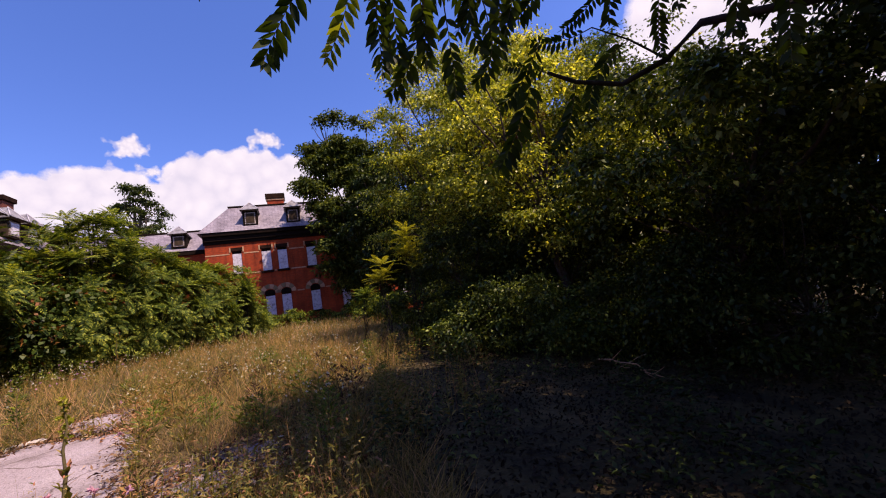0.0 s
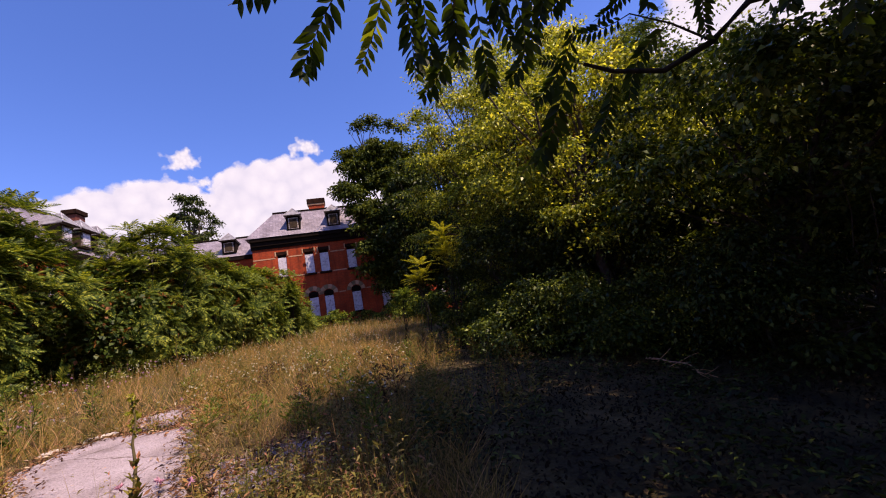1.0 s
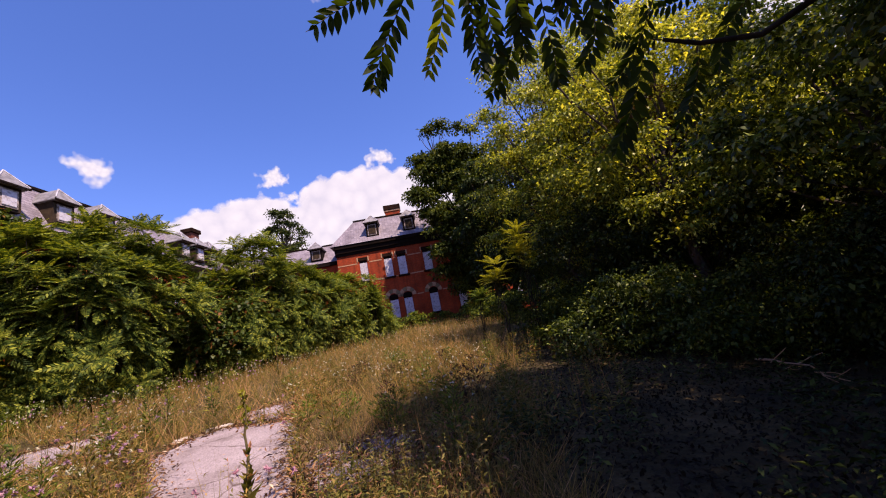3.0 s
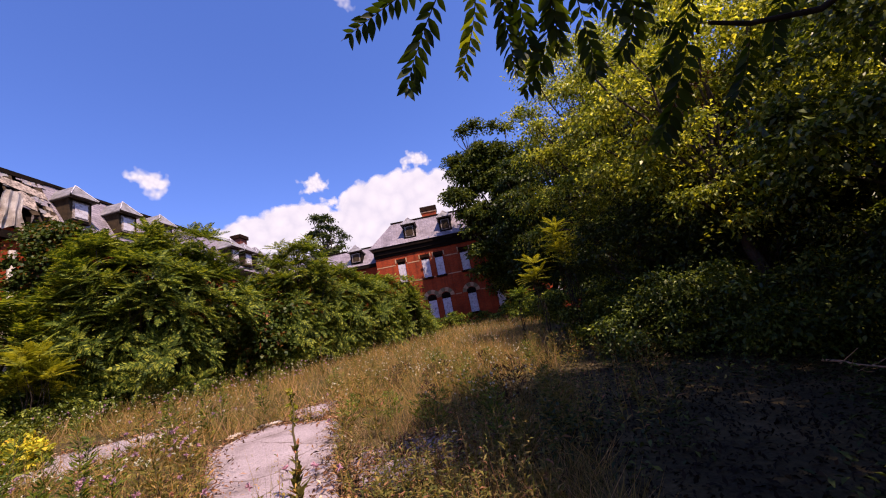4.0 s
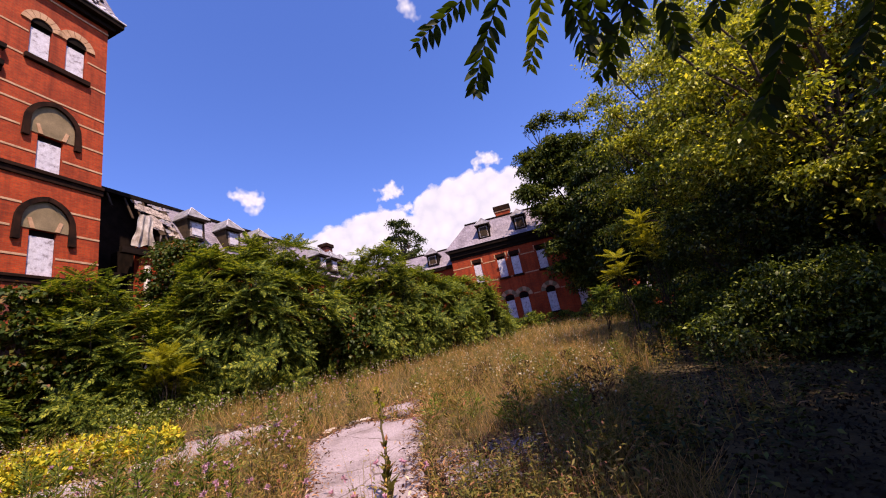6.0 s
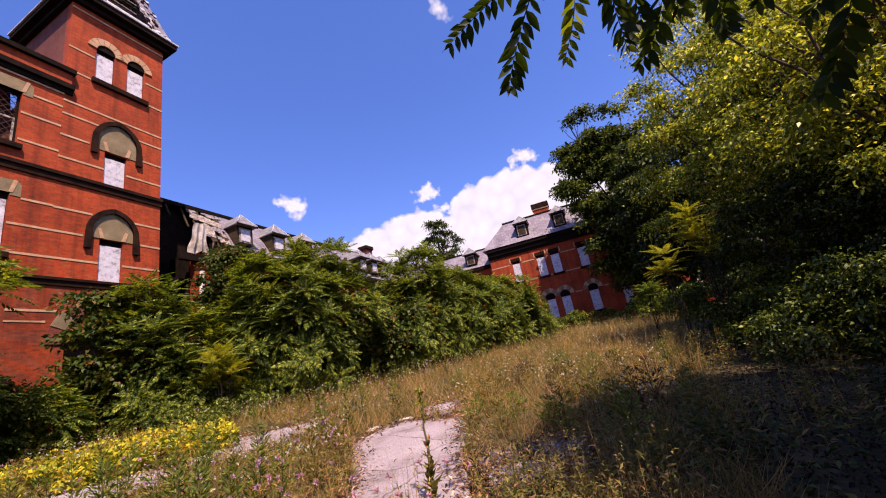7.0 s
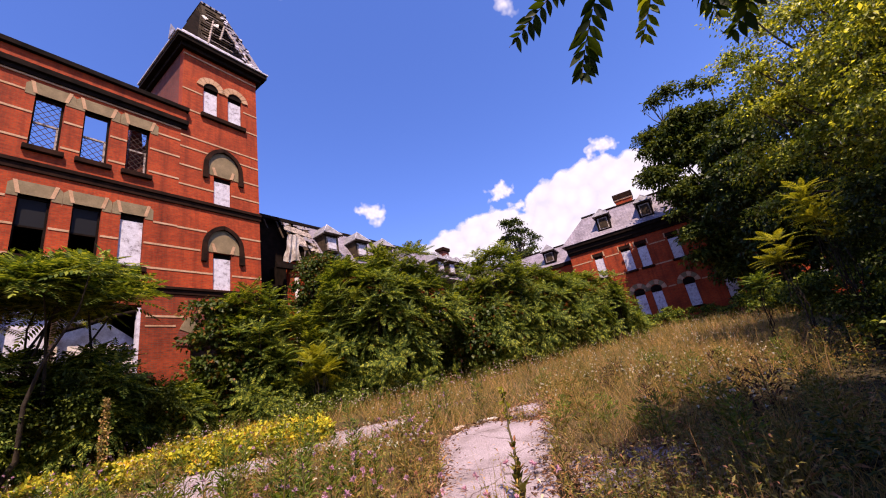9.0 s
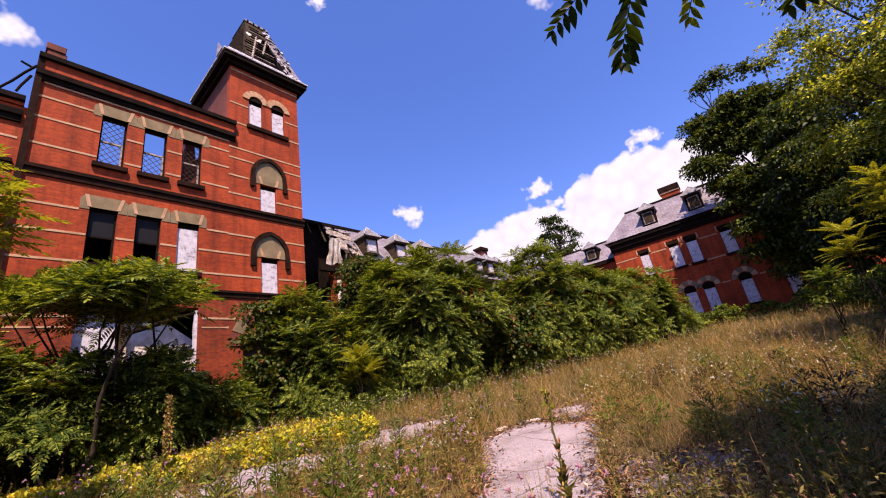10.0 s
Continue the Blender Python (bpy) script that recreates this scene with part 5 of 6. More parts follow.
def hanging_leaf(home, base, mid, tip, pairs=11, share=0.170, mat=None):
    """One feathered leaf along a curve from its stalk to its tip."""
    def curve(u):
        return base * (1 - u) ** 2 + (mid * 2 - (base + tip) * 0.5) * (2 * u * (1 - u)) + tip * u * u
    span = (tip - base).length
    view = (mid - Vector(EYE)).normalized()
    verts, faces = [], []

    def leaflet(root, d, length):
        d = d.normalized()
        side = d.cross(view + Vector(rng.normal(size=3)) * 0.35).normalized()
        w = length * 0.20
        lift = d.cross(side) * w * 0.25
        b = len(verts)
        for u, q in ((0.0, 0.12), (0.25, 0.85), (0.5, 1.0), (0.75, 0.62), (1.0, 0.03)):
            c = root + d * (length * u) + Vector((0, 0, -0.10 * length * u * u))
            verts.extend((c - side * w * q + lift * q, c, c + side * w * q + lift * q))
        for k in range(4):
            faces.append((b + 3 * k, b + 3 * k + 3, b + 3 * k + 4, b + 3 * k + 1))
            faces.append((b + 3 * k + 1, b + 3 * k + 4, b + 3 * k + 5, b + 3 * k + 2))

    for k in range(pairs):
        u = 0.12 + 0.76 * k / (pairs - 1)
        p = curve(u)
        along = (curve(min(1, u + 0.03)) - curve(u - 0.03)).normalized()
        across = along.cross(view).normalized()
        length = span * share * (0.75 + 0.35 * math.sin(math.pi * u)) * rng.uniform(0.88, 1.1)
        for s in (-1, 1):
            leaflet(p + along * (0.02 * s * span), across * s * rng.uniform(0.75, 1.15) + along * (0.45 + 0.4 * u) + Vector((0, 0, -0.45)) + view * rng.normal() * 0.3, length * rng.uniform(0.82, 1.12))
    leaflet(curve(0.90), curve(1.0) - curve(0.9), span * share * 0.55)
    leaf = part("leaf", quads_mesh("leaf", np.array([tuple(v) for v in verts]), np.array(faces)), mat or LEAF_NEAR, home)
    part("leaf_stalk", limb_mesh("leaf_stalk", [[(curve(k / 6), 0.0035 - 0.0004 * k) for k in range(7)]]), STEM, leaf)


def overhead_branch():
    home = thing("overhead_branch", "dark branch with long hanging feathered leaves", "branch")
    limb = [(spot(95, 12, 4.2), 0.0420), (spot(80, 22, 3.9), 0.0330), (spot(64.7, 27.3, 3.6), 0.0270), (spot(60.4, 25.3, 3.4), 0.0210), (spot(54.8, 24.6, 3.2), 0.0180), (spot(49.4, 26.8, 3.0), 0.0144), (spot(46, 29, 2.9), 0.0108)]
    part("limb", limb_mesh("limb", [limb]), TWIG_DARK, home)
    twig = [(spot(80, 22, 3.9), 0.0210), (spot(70, 34, 3.2), 0.0168), (spot(53, 42, 2.6), 0.0120), (spot(38, 46, 2.3), 0.0084), (spot(25, 48, 2.1), 0.0060), (spot(13, 48, 2.0), 0.0036)]
    part("limb", limb_mesh("limb", [twig]), TWIG_DARK, home)
    sub = [(spot(70, 30, 3.3), 0.0120), (spot(62, 33, 3.0), 0.0084), (spot(56, 36, 2.8), 0.0048)]
    part("limb", limb_mesh("limb", [sub]), TWIG_DARK, home)
    part("limb", limb_mesh("limb", [[(spot(60.4, 25.3, 3.4), 0.0090), (spot(57, 29, 3.1), 0.0060), (spot(53, 32, 2.9), 0.0036)]]), TWIG_DARK, home)
    for b, m, t, d in (
        ((12.4, 47), (3.8, 44.9), (-4.6, 41.8), 2.0),
        ((15, 46.5), (8.0, 40.2), (4.0, 34.2), 2.0),
        ((22.7, 46), (22.2, 38.4), (21.7, 32.8), 2.1),
        ((30.6, 42), (26.5, 34.6), (21.3, 30.8), 2.2),
        ((26, 47), (25.0, 40), (24.5, 34), 2.2),
        ((33.1, 41), (32.7, 33), (32.2, 29.2), 2.3),
        ((29, 46), (29.5, 39.5), (28.5, 33), 2.2),
        ((38.4, 42), (38.9, 33.6), (34.5, 30.4), 2.4),
        ((35, 45), (36.0, 39), (37.5, 33), 2.4),
        ((46.5, 33.5), (41.8, 28.7), (38.0, 26.8), 2.7),
        ((44.2, 30), (40.3, 23.5), (36.1, 18.5), 2.8),
        ((46, 29), (43, 30.5), (40, 31.5), 2.9),
        ((49.4, 26.8), (47, 22), (44, 19), 3.0),
        ((53, 42), (47, 38), (43, 36), 2.6),
        ((53, 32), (48, 32), (44.5, 33.5), 2.9),
        ((56, 36), (52.5, 34), (48.5, 33), 2.8),
        ((60, 40), (57, 36), (55, 31), 3.0),
        ((62, 33), (60.5, 29), (60, 25.5), 3.0),
        ((57, 29), (52.5, 27), (50, 22.5), 3.1),
        ((66, 38), (64, 34), (63, 29), 3.0),
        ((70, 34), (69, 29), (67, 24), 3.2),
        ((74, 30), (72.5, 25), (71, 19), 3.4),
        ((28, 47), (24.5, 43.5), (20.5, 38.5), 2.2),
        ((34, 46), (31.0, 41), (27.0, 36.5), 2.3),
        ((40, 45), (37.5, 40), (33.5, 36), 2.4),
        ((43, 44), (41.5, 38.5), (39.5, 32), 2.5),
        ((47, 43), (44.0, 39), (41.0, 34.5), 2.5),
        ((38, 44), (34.0, 41.5), (29.5, 40), 2.4),
    ):
        hanging_leaf(home, spot(*b, d), spot(*m, d + 0.05), spot(*t, d - 0.05))
    # leaves that catch the sun: sunlight put in as a paler leaf colour
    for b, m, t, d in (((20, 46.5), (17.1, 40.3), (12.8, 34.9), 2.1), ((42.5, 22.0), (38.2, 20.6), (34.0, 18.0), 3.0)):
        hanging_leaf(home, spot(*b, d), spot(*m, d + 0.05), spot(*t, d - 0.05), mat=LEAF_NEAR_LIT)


overhead_branch()


# ---- meadow ----
def meadow():
    """Grass and weeds, thick near the eye, thinner far off; nothing on the slabs."""
    def places(n, near, far, a0, a1, power=1.0):
        d = near + (far - near) * rng.random(n) ** power
        a = np.radians(rng.uniform(a0, a1, n))
        x, y = d * np.sin(a), d * np.cos(a)
        return x, y, d

    def tufted(x, y, scale, cut):
        v = np.array([noise.noise((p * scale, q * scale, 9.0)) for p, q in zip(x, y)])
        return v > cut

    pieces = []
    for n, near, far, h, wide in ((46000, 2.2, 9.0, 0.30, 0.55), (54000, 8.0, 22.0, 0.40, 0.9), (32000, 20.0, 42.0, 0.50, 1.6)):
        x, y, d = places(n, near, far, -92, 24)
        keep = ~in_slab(x, y, 0.03) & (x < 0.4 + 0.28 * y) & (tufted(x, y, 0.8, -0.22) & tufted(x, y, 2.6, -0.28))
        x, y = x[keep], y[keep]
        p = np.stack((x, y, ground_z(x, y)), -1)
        ahead = np.stack((rng.normal(size=len(x)) * 0.55, rng.normal(size=len(x)) * 0.55, np.ones(len(x))), -1)
        tv, tf = BLADE
        fat = (tv * np.array((wide, 1, 1)), tf)
        grown = scatter(fat, p, ahead, rng.normal(size=(len(x), 3)) * np.array((1, 1, 0.1)), h * rng.uniform(0.5, 1.5, len(x)))
        pieces.append(grown)
    v, f = joined(pieces)
    tagged(part("meadow_grass", quads_mesh("meadow_grass", v, f), GRASS), "dry golden meadow grass over the slope", "grass", kind="stuff")
    # leafy weeds: upright stems with small leaves
    x, y, d = places(9000, 2.4, 30.0, -92, 30, 1.1)
    keep = ~in_slab(x, y, -0.05) & tufted(x, y, 0.45, -0.15) & tufted(x, y, 1.7, -0.2)
    x, y = x[keep], y[keep]
    n = len(x)
    tall = rng.uniform(0.3, 0.85, n)
    k = np.repeat(np.arange(n), 26)
    u = rng.random(len(k))
    turn = rng.uniform(0, 2 * math.pi, len(k))
    p = np.stack((x[k] + 0.10 * u * np.cos(k * 2.4), y[k] + 0.10 * u * np.sin(k * 2.4), ground_z(x, y)[k] + tall[k] * (0.1 + 0.9 * u)), -1)
    ahead = np.stack((np.cos(turn), np.sin(turn), rng.uniform(0.0, 0.9, len(k))), -1)
    leaves = scatter(simple_leaf(0.26), p, ahead, np.tile((0, 0, 1.0), (len(k), 1)) + 0.3 * rng.normal(size=(len(k), 3)), 0.095 * (1.25 - u) * rng.uniform(0.6, 1.3, len(k)))
    stalk = scatter((BLADE[0] * np.array((0.5, 1, 0.3)), BLADE[1]), np.stack((x, y, ground_z(x, y)), -1), np.stack((0.1 * np.cos(np.arange(n) * 2.4), 0.1 * np.sin(np.arange(n) * 2.4), np.ones(n)), -1), rng.normal(size=(n, 3)) * np.array((1, 1, 0.1)), tall)
    v, f = joined((leaves, stalk))
    tagged(part("meadow_weeds", quads_mesh("meadow_weeds", v, f), WEED), "knee-high green and brown meadow weeds", "weeds", kind="stuff")

    def blooms(name, label, mat, n, near, far, a0, a1, lo, hi, size, petals, power):
        x, y, d = places(n, near, far, a0, a1, power)
        keep = tufted(x, y, 0.5, -0.1) & ~in_slab(x, y, 0.0)
        x, y = x[keep], y[keep]
        h = rng.uniform(lo, hi, len(x))
        k = np.repeat(np.arange(len(x)), petals)
        p = np.stack((x, y, ground_z(x, y) + h), -1)[k]
        ahead = unit_vectors(len(k), 0.6)
        v, f = scatter(simple_leaf(0.4), p, ahead, unit_vectors(len(k)), size * rng.uniform(0.7, 1.2, len(k)))
        tagged(part(name, quads_mesh(name, v, f), mat), label, "flowers", kind="stuff")

    blooms("pink_flowers", "small pink knapweed blooms over the meadow", PETAL_PINK, 1100, 3.2, 24.0, -85, -12, 0.40, 0.70, 0.032, 18, 1.3)
    blooms("white_flowers", "small white blooms among dry grass", PETAL_WHITE, 3600, 5.0, 30.0, -70, 14, 0.40, 0.68, 0.024, 9, 1.0)
    blooms("seed_heads", "brown seed heads among dry grass", SEED_BROWN, 900, 2.6, 18.0, -80, 30, 0.3, 0.6, 0.03, 6, 1.4)
    # low weeds under the wood, their dark leaf colour adding to the shade
    n = 560
    x, y, d = places(n, 3.0, 11.0, 0, 80)
    keep = (x > 0.1 + 0.22 * y) & tufted(x, y, 0.6, -0.1)
    x, y = x[keep], y[keep]
    k = np.repeat(np.arange(len(x)), 22)
    u = rng.random(len(k))
    turn = rng.uniform(0, 2 * math.pi, len(k))
    p = np.stack((x[k] + 0.07 * rng.normal(size=len(k)), y[k] + 0.07 * rng.normal(size=len(k)), ground_z(x, y)[k] + 0.42 * u), -1)
    v, f = scatter(simple_leaf(0.4), p, np.stack((np.cos(turn), np.sin(turn), rng.uniform(0, 0.8, len(k))), -1), np.tile((0, 0, 1.0), (len(k), 1)) + 0.3 * rng.normal(size=(len(k), 3)), 0.07 * rng.uniform(0.5, 1.3, len(k)))
    tagged(part("shade_weeds", quads_mesh("shade_weeds", v, f), LEAF_DARK), "low weeds coloured dark for the shade under the wood edge", "weeds", kind="stuff")
    # yellow flowering patch beside the path
    n = 84000
    u, w = rng.uniform(-1.05, 1.0, n), np.abs(rng.normal(size=n)) * 2.1 - 0.25
    x = -10.0 + 3.4 * u - 0.70 * w
    y = 4.4 + 3.5 * u + 0.70 * w
    rag = np.array([noise.noise((q * 1.3, r * 1.3, 4.0)) for q, r in zip(x, y)])
    x, y, w = x[rag > -0.22], y[rag > -0.22], w[rag > -0.22]
    n = len(x)
    p = np.stack((x, y, ground_z(x, y) + (0.33 + 0.12 * np.sin(x * 5) * np.sin(y * 4)) * np.sqrt(rng.random(n))), -1)
    v, f = scatter(simple_leaf(0.7), p, unit_vectors(n, 0.3), unit_vectors(n, 1.6), 0.100 * rng.uniform(0.5, 1.3, n))
    tagged(part("yellow_flowers", quads_mesh("yellow_flowers", v, f), PETAL_YELLOW), "low mat of bright yellow stonecrop beside the path", "flowers", kind="stuff")
    # leafy litter under the wood edge, coloured near black to deepen the shade
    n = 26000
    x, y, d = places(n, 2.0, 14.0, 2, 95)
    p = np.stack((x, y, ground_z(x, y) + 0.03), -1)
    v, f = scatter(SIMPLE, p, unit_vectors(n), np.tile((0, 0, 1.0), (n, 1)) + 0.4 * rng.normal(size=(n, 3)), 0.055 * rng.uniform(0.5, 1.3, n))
    tagged(part("leaf_litter", quads_mesh("leaf_litter", v, f), LITTER), "leaf litter coloured near black for the shade under the trees", "leaf litter", kind="stuff")


meadow()


def mullein(x, y, tall, label, bloom=LEAF_YELLOW, plump=0.0):
    """A tall spike with leaves clasping its stem."""
    z = float(ground_z(x, y))
    home = thing("mullein", label, "plant", pose(x, y, z))
    part("stem", limb_mesh("stem", [[((0.02 * math.sin(3 * k), 0.01 * k, tall * k / 6), 0.018 - 0.002 * k) for k in range(7)]]), STEM, home)
    n = 46
    u = rng.random(n)
    a = rng.uniform(0, 2 * math.pi, n)
    p = np.stack((0.02 * np.sin(18 * u), 0.06 * u, tall * (0.05 + 0.62 * u)), -1)
    v, f = scatter(simple_leaf(0.32), p, np.stack((np.cos(a), np.sin(a), np.full(n, 1.3)), -1), np.stack((-np.cos(a), -np.sin(a), np.full(n, 0.8)), -1), 0.17 * (1.2 - 0.8 * u))
    part("foliage", quads_mesh("foliage", v, f), WEED, home)
    n = 420 if plump else 90
    u = rng.random(n)
    low = 0.72 - 5 * plump
    p = np.stack((0.02 * np.sin(18 * u), 0.06 * np.ones(n), tall * (low + (1.02 - low) * u)), -1)
    p[:, :2] += plump * (1.2 - 0.7 * u)[:, None] * unit_vectors(n)[:, :2]
    v, f = scatter(SIMPLE, p, unit_vectors(n, 0.3), unit_vectors(n), (0.045 + 0.3 * plump) * rng.uniform(0.6, 1.2, n))
    part("flower_spike", quads_mesh("flower_spike", v, f), bloom, home)


mullein(-1.30, 4.05, 1.05, "tall green mullein stalk in the path")
mullein(-9.5, 4.8, 1.75, "tall dry yellow mullein spike", GRASS, 0.07)
mullein(-3.6, 15.0, 1.3, "tall green mullein stalk in the meadow")


def tall_weed(x, y, tall, mat, label, branchy):
    """A slim leafy stalk, bushy above."""
    z = float(ground_z(x, y))
    home = thing("tall_weed", label, "plant", pose(x, y, z), group="tall meadow weeds")
    lean = rng.normal(size=2) * 0.08
    part("stem", limb_mesh("stem", [[((lean[0] * k / 5 * tall, lean[1] * k / 5 * tall, tall * k / 5), 0.009 - 0.0013 * k) for k in range(6)]]), STEM, home)
    n = 190
    u = rng.random(n) ** 0.8
    a = rng.uniform(0, 2 * math.pi, n)
    out = branchy * (0.25 + 0.75 * np.sin(np.pi * u)) * rng.random(n)
    p = np.stack((lean[0] * u * tall + out * np.cos(a), lean[1] * u * tall + out * np.sin(a), tall * (0.08 + 0.95 * u)), -1)
    v, f = scatter(simple_leaf(0.22), p, np.stack((np.cos(a), np.sin(a), rng.uniform(0.2, 1.3, n)), -1), unit_vectors(n, 1.0), 0.10 * (1.2 - 0.6 * u) * rng.uniform(0.6, 1.3, n))
    part("foliage", quads_mesh("foliage", v, f), mat, home)


for k in range(70):
    az, d = rng.uniform(-68, -20), rng.uniform(4.2, 9.5)
    x, y = d * math.sin(radians(az)), d * math.cos(radians(az))
    if in_slab(np.array([x]), np.array([y]), 0.05)[0]:
        continue
    tall_weed(x, y, rng.uniform(0.65, 1.05), (WEED_GREEN, WEED, WEED_GREEN, LEAF_SUMAC)[k % 4], "tall slim green meadow weed", 0.10)
for k in range(44):
    az, d = rng.uniform(-14, 18), rng.uniform(4.4, 12.0)
    x, y = d * math.sin(radians(az)), d * math.cos(radians(az))
    if in_slab(np.array([x]), np.array([y]), 0.05)[0]:
        continue
    tall_weed(x, y, rng.uniform(0.35, 0.70), (WEED, WEED_GREEN, WEED, WEED_GREEN, SEED_BROWN)[k % 5], "bushy brown and green meadow weed", 0.20)


def wood_scrap(x, y, turn, long, label):
    z = float(ground_z(x, y))
    bm = prism([(-long / 2, 0.0), (long / 2, 0.01), (long / 2 - 0.06, 0.035), (-long / 2 + 0.03, 0.03)], -0.05, 0.06)
    ob = tagged(part("wood_scrap", bm, SHEET_TORN), label, "wood scrap", group="scraps beside the path")
    ob.matrix_world = pose(x, y, z + 0.06, 4, -3, turn)


wood_scrap(-2.95, 7.98, 20, 0.42, "pale splintered board scrap beside the path")
wood_scrap(-3.35, 7.55, 55, 0.25, "pale splintered board scrap beside the path")
wood_scrap(-7.75, 8.6, 30, 0.5, "grey splintered board scrap beside the path")


def path_litter():
    """Dry red-brown bits along the broken edges of the slabs."""
    rows = []
    for slab in SLABS:
        for (ax, ay), (bx, by) in zip(slab, slab[1:] + slab[:1]):
            n = int(260 * math.hypot(bx - ax, by - ay))
            u = rng.random(n)
            rows.append(np.stack((ax + (bx - ax) * u, ay + (by - ay) * u), -1) + rng.normal(size=(n, 2)) * 0.14)
    q = np.concatenate(rows)
    n = len(q)
    p = np.stack((q[:, 0], q[:, 1], ground_z(q[:, 0], q[:, 1]) + 0.06 + 0.03 * rng.random(n)), -1)
    v, f = scatter(simple_leaf(0.3), p, unit_vectors(n) * np.array((1, 1, 0.4)), np.tile((0, 0, 1.0), (n, 1)) + 0.6 * rng.normal(size=(n, 3)), 0.07 * rng.uniform(0.4, 1.4, n))
    tagged(part("path_litter", quads_mesh("path_litter", v, f), DRY_BITS), "dry red-brown plant litter along the path", "leaf litter", kind="stuff")


path_litter()


def fallen_twig():
    x, y, z = 4.8, 4.6, float(ground_z(4.8, 4.6))
    home = thing("fallen_twig", "bare pale fallen branch on the shaded ground", "branch", pose(x, y, z))
    paths = [bent((0.15, 0.5, 0.25), (-0.2, -0.9, 0.12), 0.016, 0.006, 5, 0.1)]
    for k in range(7):
        s = Vector((0.15, 0.5, 0.25)).lerp(Vector((-0.2, -0.9, 0.12)), 0.2 + 0.11 * k)
        paths.append(bent(s, s + Vector((rng.normal() * 0.3, -0.25, rng.uniform(-0.05, 0.2))), 0.007, 0.003, 3, 0.1))
    for path in paths:
        part("twig", limb_mesh("twig", [path]), SANDSTONE, home)


fallen_twig()


# ---- clouds ----
def calc(n, l, op, a, b=None, clamp=False):
    m = n.new("ShaderNodeMath")
    m.operation, m.use_clamp = op, clamp
    for slot, value in zip(m.inputs, (a, b)):
        if isinstance(value, (int, float)):
            slot.default_value = value
        elif value is not None:
            l.new(value, slot)
    return m.outputs[0]


def vapour(wide, roof, seed, ragged, soft):
    """Sunlit vapour over a unit square: solid under its roof line, or round a middle, with billowed edges."""
    m = bpy.data.materials.new("cloud")
    m.use_nodes = True
    n, l = m.node_tree.nodes, m.node_tree.links
    n.remove(n["Principled BSDF"])
    c = object_coords(n)
    split = n.new("ShaderNodeSeparateXYZ")
    l.new(c, split.inputs[0])
    grid = n.new("ShaderNodeMapping")
    grid.inputs["Scale"].default_value = (wide, 1.0, 1.0)
    grid.inputs["Location"].default_value = (seed * 3.7, seed * 1.9, seed)
    l.new(c, grid.inputs["Vector"])
    big = noise_of(n, l, grid.outputs[0], 1.6, 2.0, 0.5)
    fine = noise_of(n, l, grid.outputs[0], 5.0, 7.0, 0.62)
    cell = n.new("ShaderNodeTexVoronoi")
    cell.feature = "SMOOTH_F1"
    cell.inputs["Scale"].default_value = 5.5
    cell.inputs["Smoothness"].default_value = 0.35
    l.new(grid.outputs[0], cell.inputs["Vector"])
    billow = calc(n, l, "ADD", calc(n, l, "MULTIPLY", calc(n, l, "SUBTRACT", fine, 0.5), ragged * 1.5), calc(n, l, "MULTIPLY", calc(n, l, "SUBTRACT", 0.35, cell.outputs["Distance"]), ragged * 0.9))
    if roof:
        u = calc(n, l, "ADD", calc(n, l, "MULTIPLY", split.outputs[0], 0.5), 0.5)
        top = ramp(n, l, u, [(p, (h, h, h)) for p, h in roof])
        v = calc(n, l, "ADD", calc(n, l, "MULTIPLY", split.outputs[1], 0.5), 0.5)
        depth = calc(n, l, "SUBTRACT", top, v)
        rim = calc(n, l, "MULTIPLY", calc(n, l, "SUBTRACT", 1.0, calc(n, l, "ABSOLUTE", split.outputs[0])), 9.0, True)
    else:
        far = calc(n, l, "POWER", calc(n, l, "ADD", calc(n, l, "POWER", split.outputs[0], 2.0), calc(n, l, "POWER", split.outputs[1], 2.0)), 0.5)
        depth = calc(n, l, "ADD", calc(n, l, "SUBTRACT", 0.62, far), calc(n, l, "MULTIPLY", calc(n, l, "SUBTRACT", big, 0.5), 1.3))
        rim = calc(n, l, "MULTIPLY", calc(n, l, "SUBTRACT", 1.0, far), 4.0, True)
    thick = calc(n, l, "ADD", depth, billow)
    cover = calc(n, l, "MULTIPLY", calc(n, l, "DIVIDE", thick, soft, True), rim)
    shade = ramp(n, l, calc(n, l, "ADD", calc(n, l, "MULTIPLY", fine, 0.7), calc(n, l, "MULTIPLY", cell.outputs["Distance"], 0.6)), ((0.42, (1.0, 0.985, 0.99)), (0.68, (0.92, 0.905, 0.95)), (0.95, (0.80, 0.80, 0.88))))
    glow = n.new("ShaderNodeEmission")
    glow.inputs["Strength"].default_value = 0.50
    l.new(shade, glow.inputs["Color"])
    clear = n.new("ShaderNodeBsdfTransparent")
    s = n.new("ShaderNodeMixShader")
    l.new(cover, s.inputs[0])
    l.new(clear.outputs[0], s.inputs[1])
    l.new(glow.outputs[0], s.inputs[2])
    l.new(s.outputs[0], n["Material Output"].inputs["Surface"])
    return m


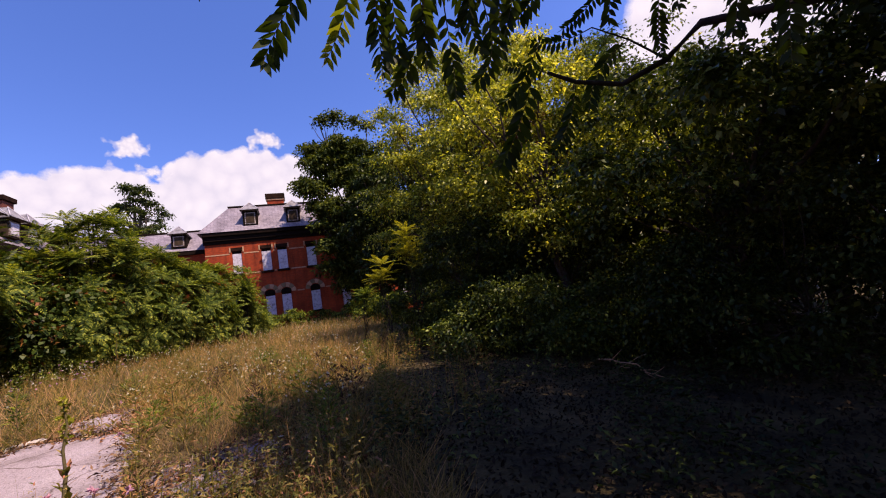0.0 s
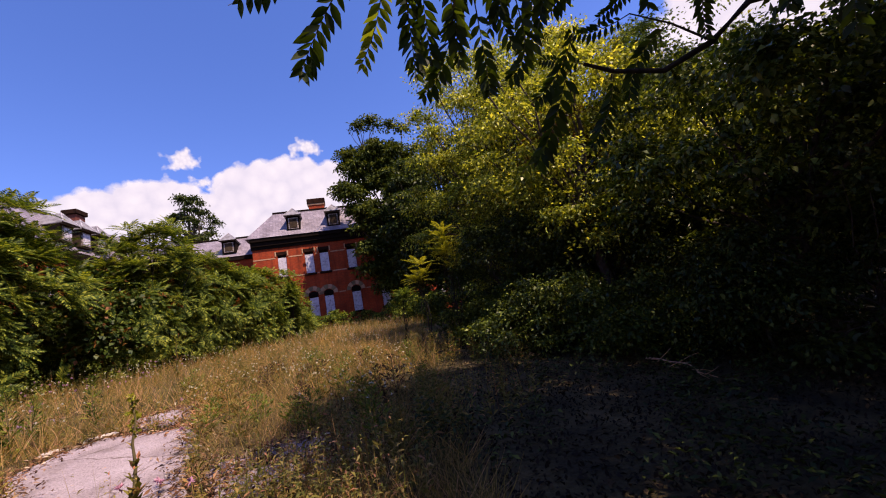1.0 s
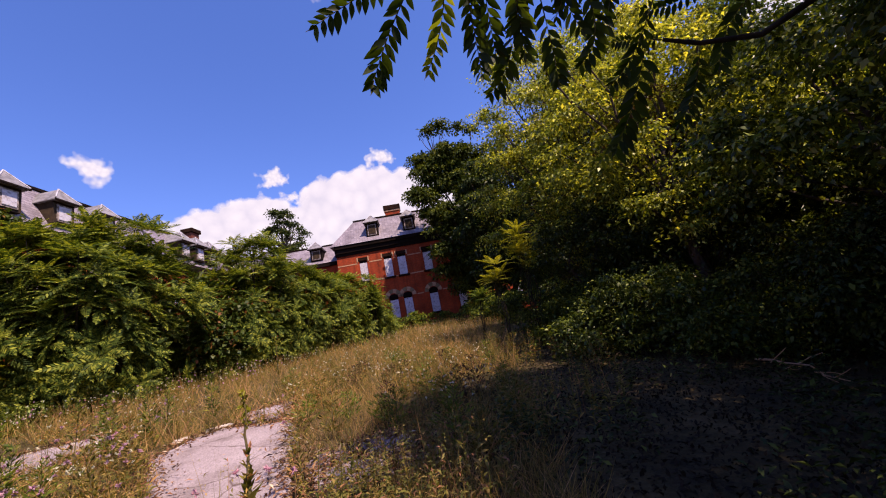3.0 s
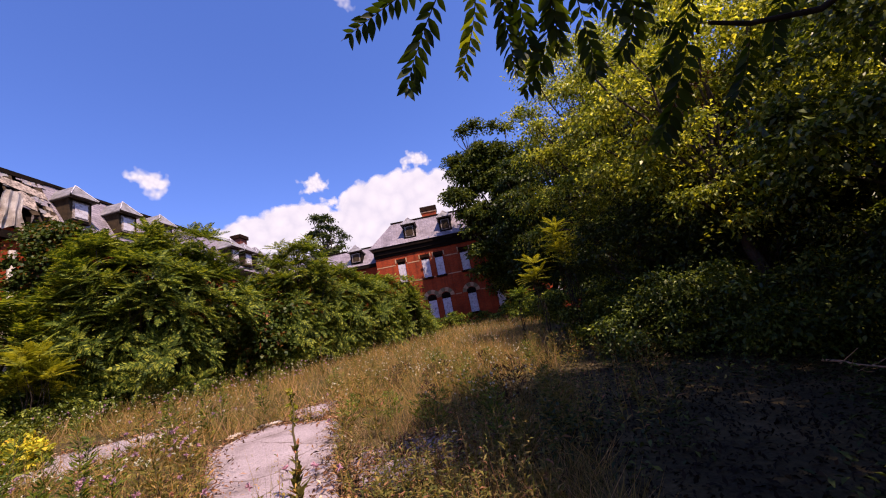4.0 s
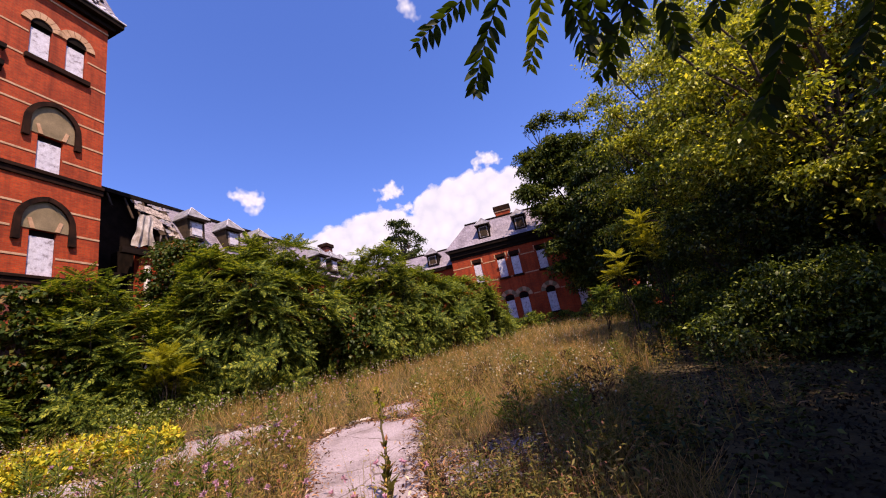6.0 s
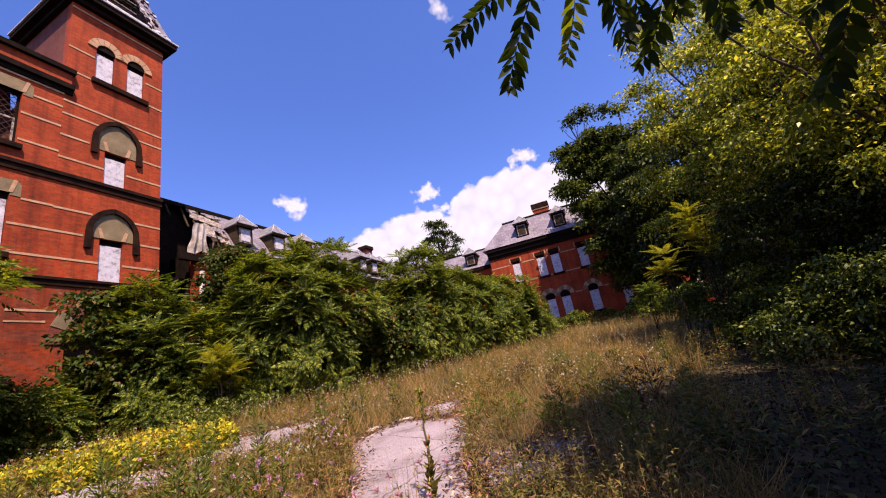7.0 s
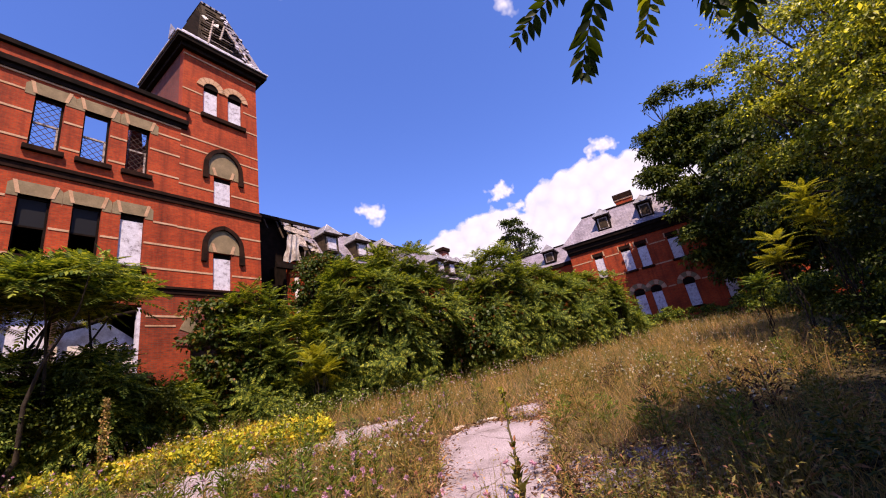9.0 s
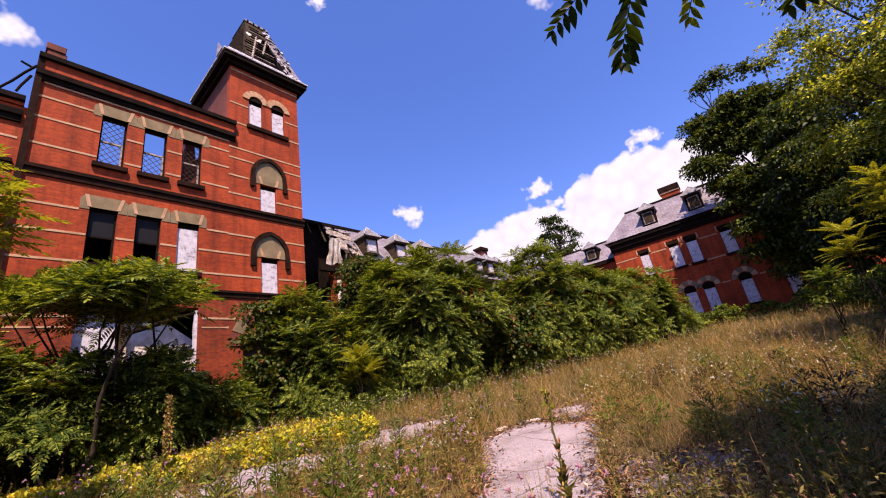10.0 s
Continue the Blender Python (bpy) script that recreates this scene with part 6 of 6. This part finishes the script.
def cloud(az0, az1, el0, el1, label, seed, roof=(), ragged=0.25, soft=0.10, far=2400.0):
    """A far cloud in the backdrop of the sky, between two bearings and two heights."""
    az, el = (az0 + az1) / 2, (el0 + el1) / 2
    bm = bmesh.new()
    bmesh.ops.create_grid(bm, x_segments=8, y_segments=4, size=1.0)
    for v in bm.verts:
        v.co.z = -0.04 * v.co.x * v.co.x
    w, h = far * math.tan(radians(az1 - az0) / 2) * math.cos(radians(el)), far * math.tan(radians(el1 - el0) / 2)
    ob = part("cloud", bm, vapour(w / h, roof, seed, ragged, soft))
    ob.matrix_world = look(spot(az, el, far), EYE) @ Matrix.Rotation(math.pi, 4, "Y") @ Matrix.Diagonal((w, h, w, 1))
    tagged(ob, label, "cloud", group="cumulus clouds", kind="structure")


cloud(-27.0, -6.0, 9.0, 25.0, "large white cumulus heap above the roofs", 1.0, ((0.0, 0.60), (0.10, 0.68), (0.22, 0.74), (0.36, 0.78), (0.50, 0.82), (0.63, 0.88), (0.80, 0.80), (1.0, 0.72)), 0.07, 0.035)
cloud(-9.6, 19.0, 9.0, 28.0, "large white cumulus heap above the roofs", 2.3, ((0.0, 0.55), (0.05, 0.76), (0.11, 0.81), (0.22, 0.85), (0.36, 0.87), (0.52, 0.83), (0.75, 0.78), (1.0, 0.62)), 0.06, 0.03)
cloud(-15.2, -8.2, 22.6, 26.6, "small white cloud puff", 3.1, (), 0.11, 0.30)
cloud(0.0, 7.2, 24.0, 28.3, "small white cloud puff", 4.9, (), 0.11, 0.30)
cloud(-35.4, -28.2, 22.4, 28.0, "small white cloud puff", 5.2, (), 0.11, 0.30)
cloud(-12.4, -6.2, 20.6, 23.4, "thin white cloud wisp", 6.6, (), 0.11, 0.45)
cloud(-86.0, -77.6, 37.0, 43.2, "small white cloud puff", 7.4, (), 0.11, 0.35)
cloud(-46.0, -40.0, 50.2, 53.2, "small white cloud puff", 8.3, (), 0.11, 0.5)
cloud(-7.0, -0.6, 43.6, 49.6, "small white cloud puff", 9.7, (), 0.11, 0.45)
cloud(50.0, 90.0, 12.0, 42.0, "large white cumulus heap behind the wood", 10.5, ((0.0, 0.5), (0.3, 0.8), (0.6, 0.85), (1.0, 0.6)), 0.08, 0.04)
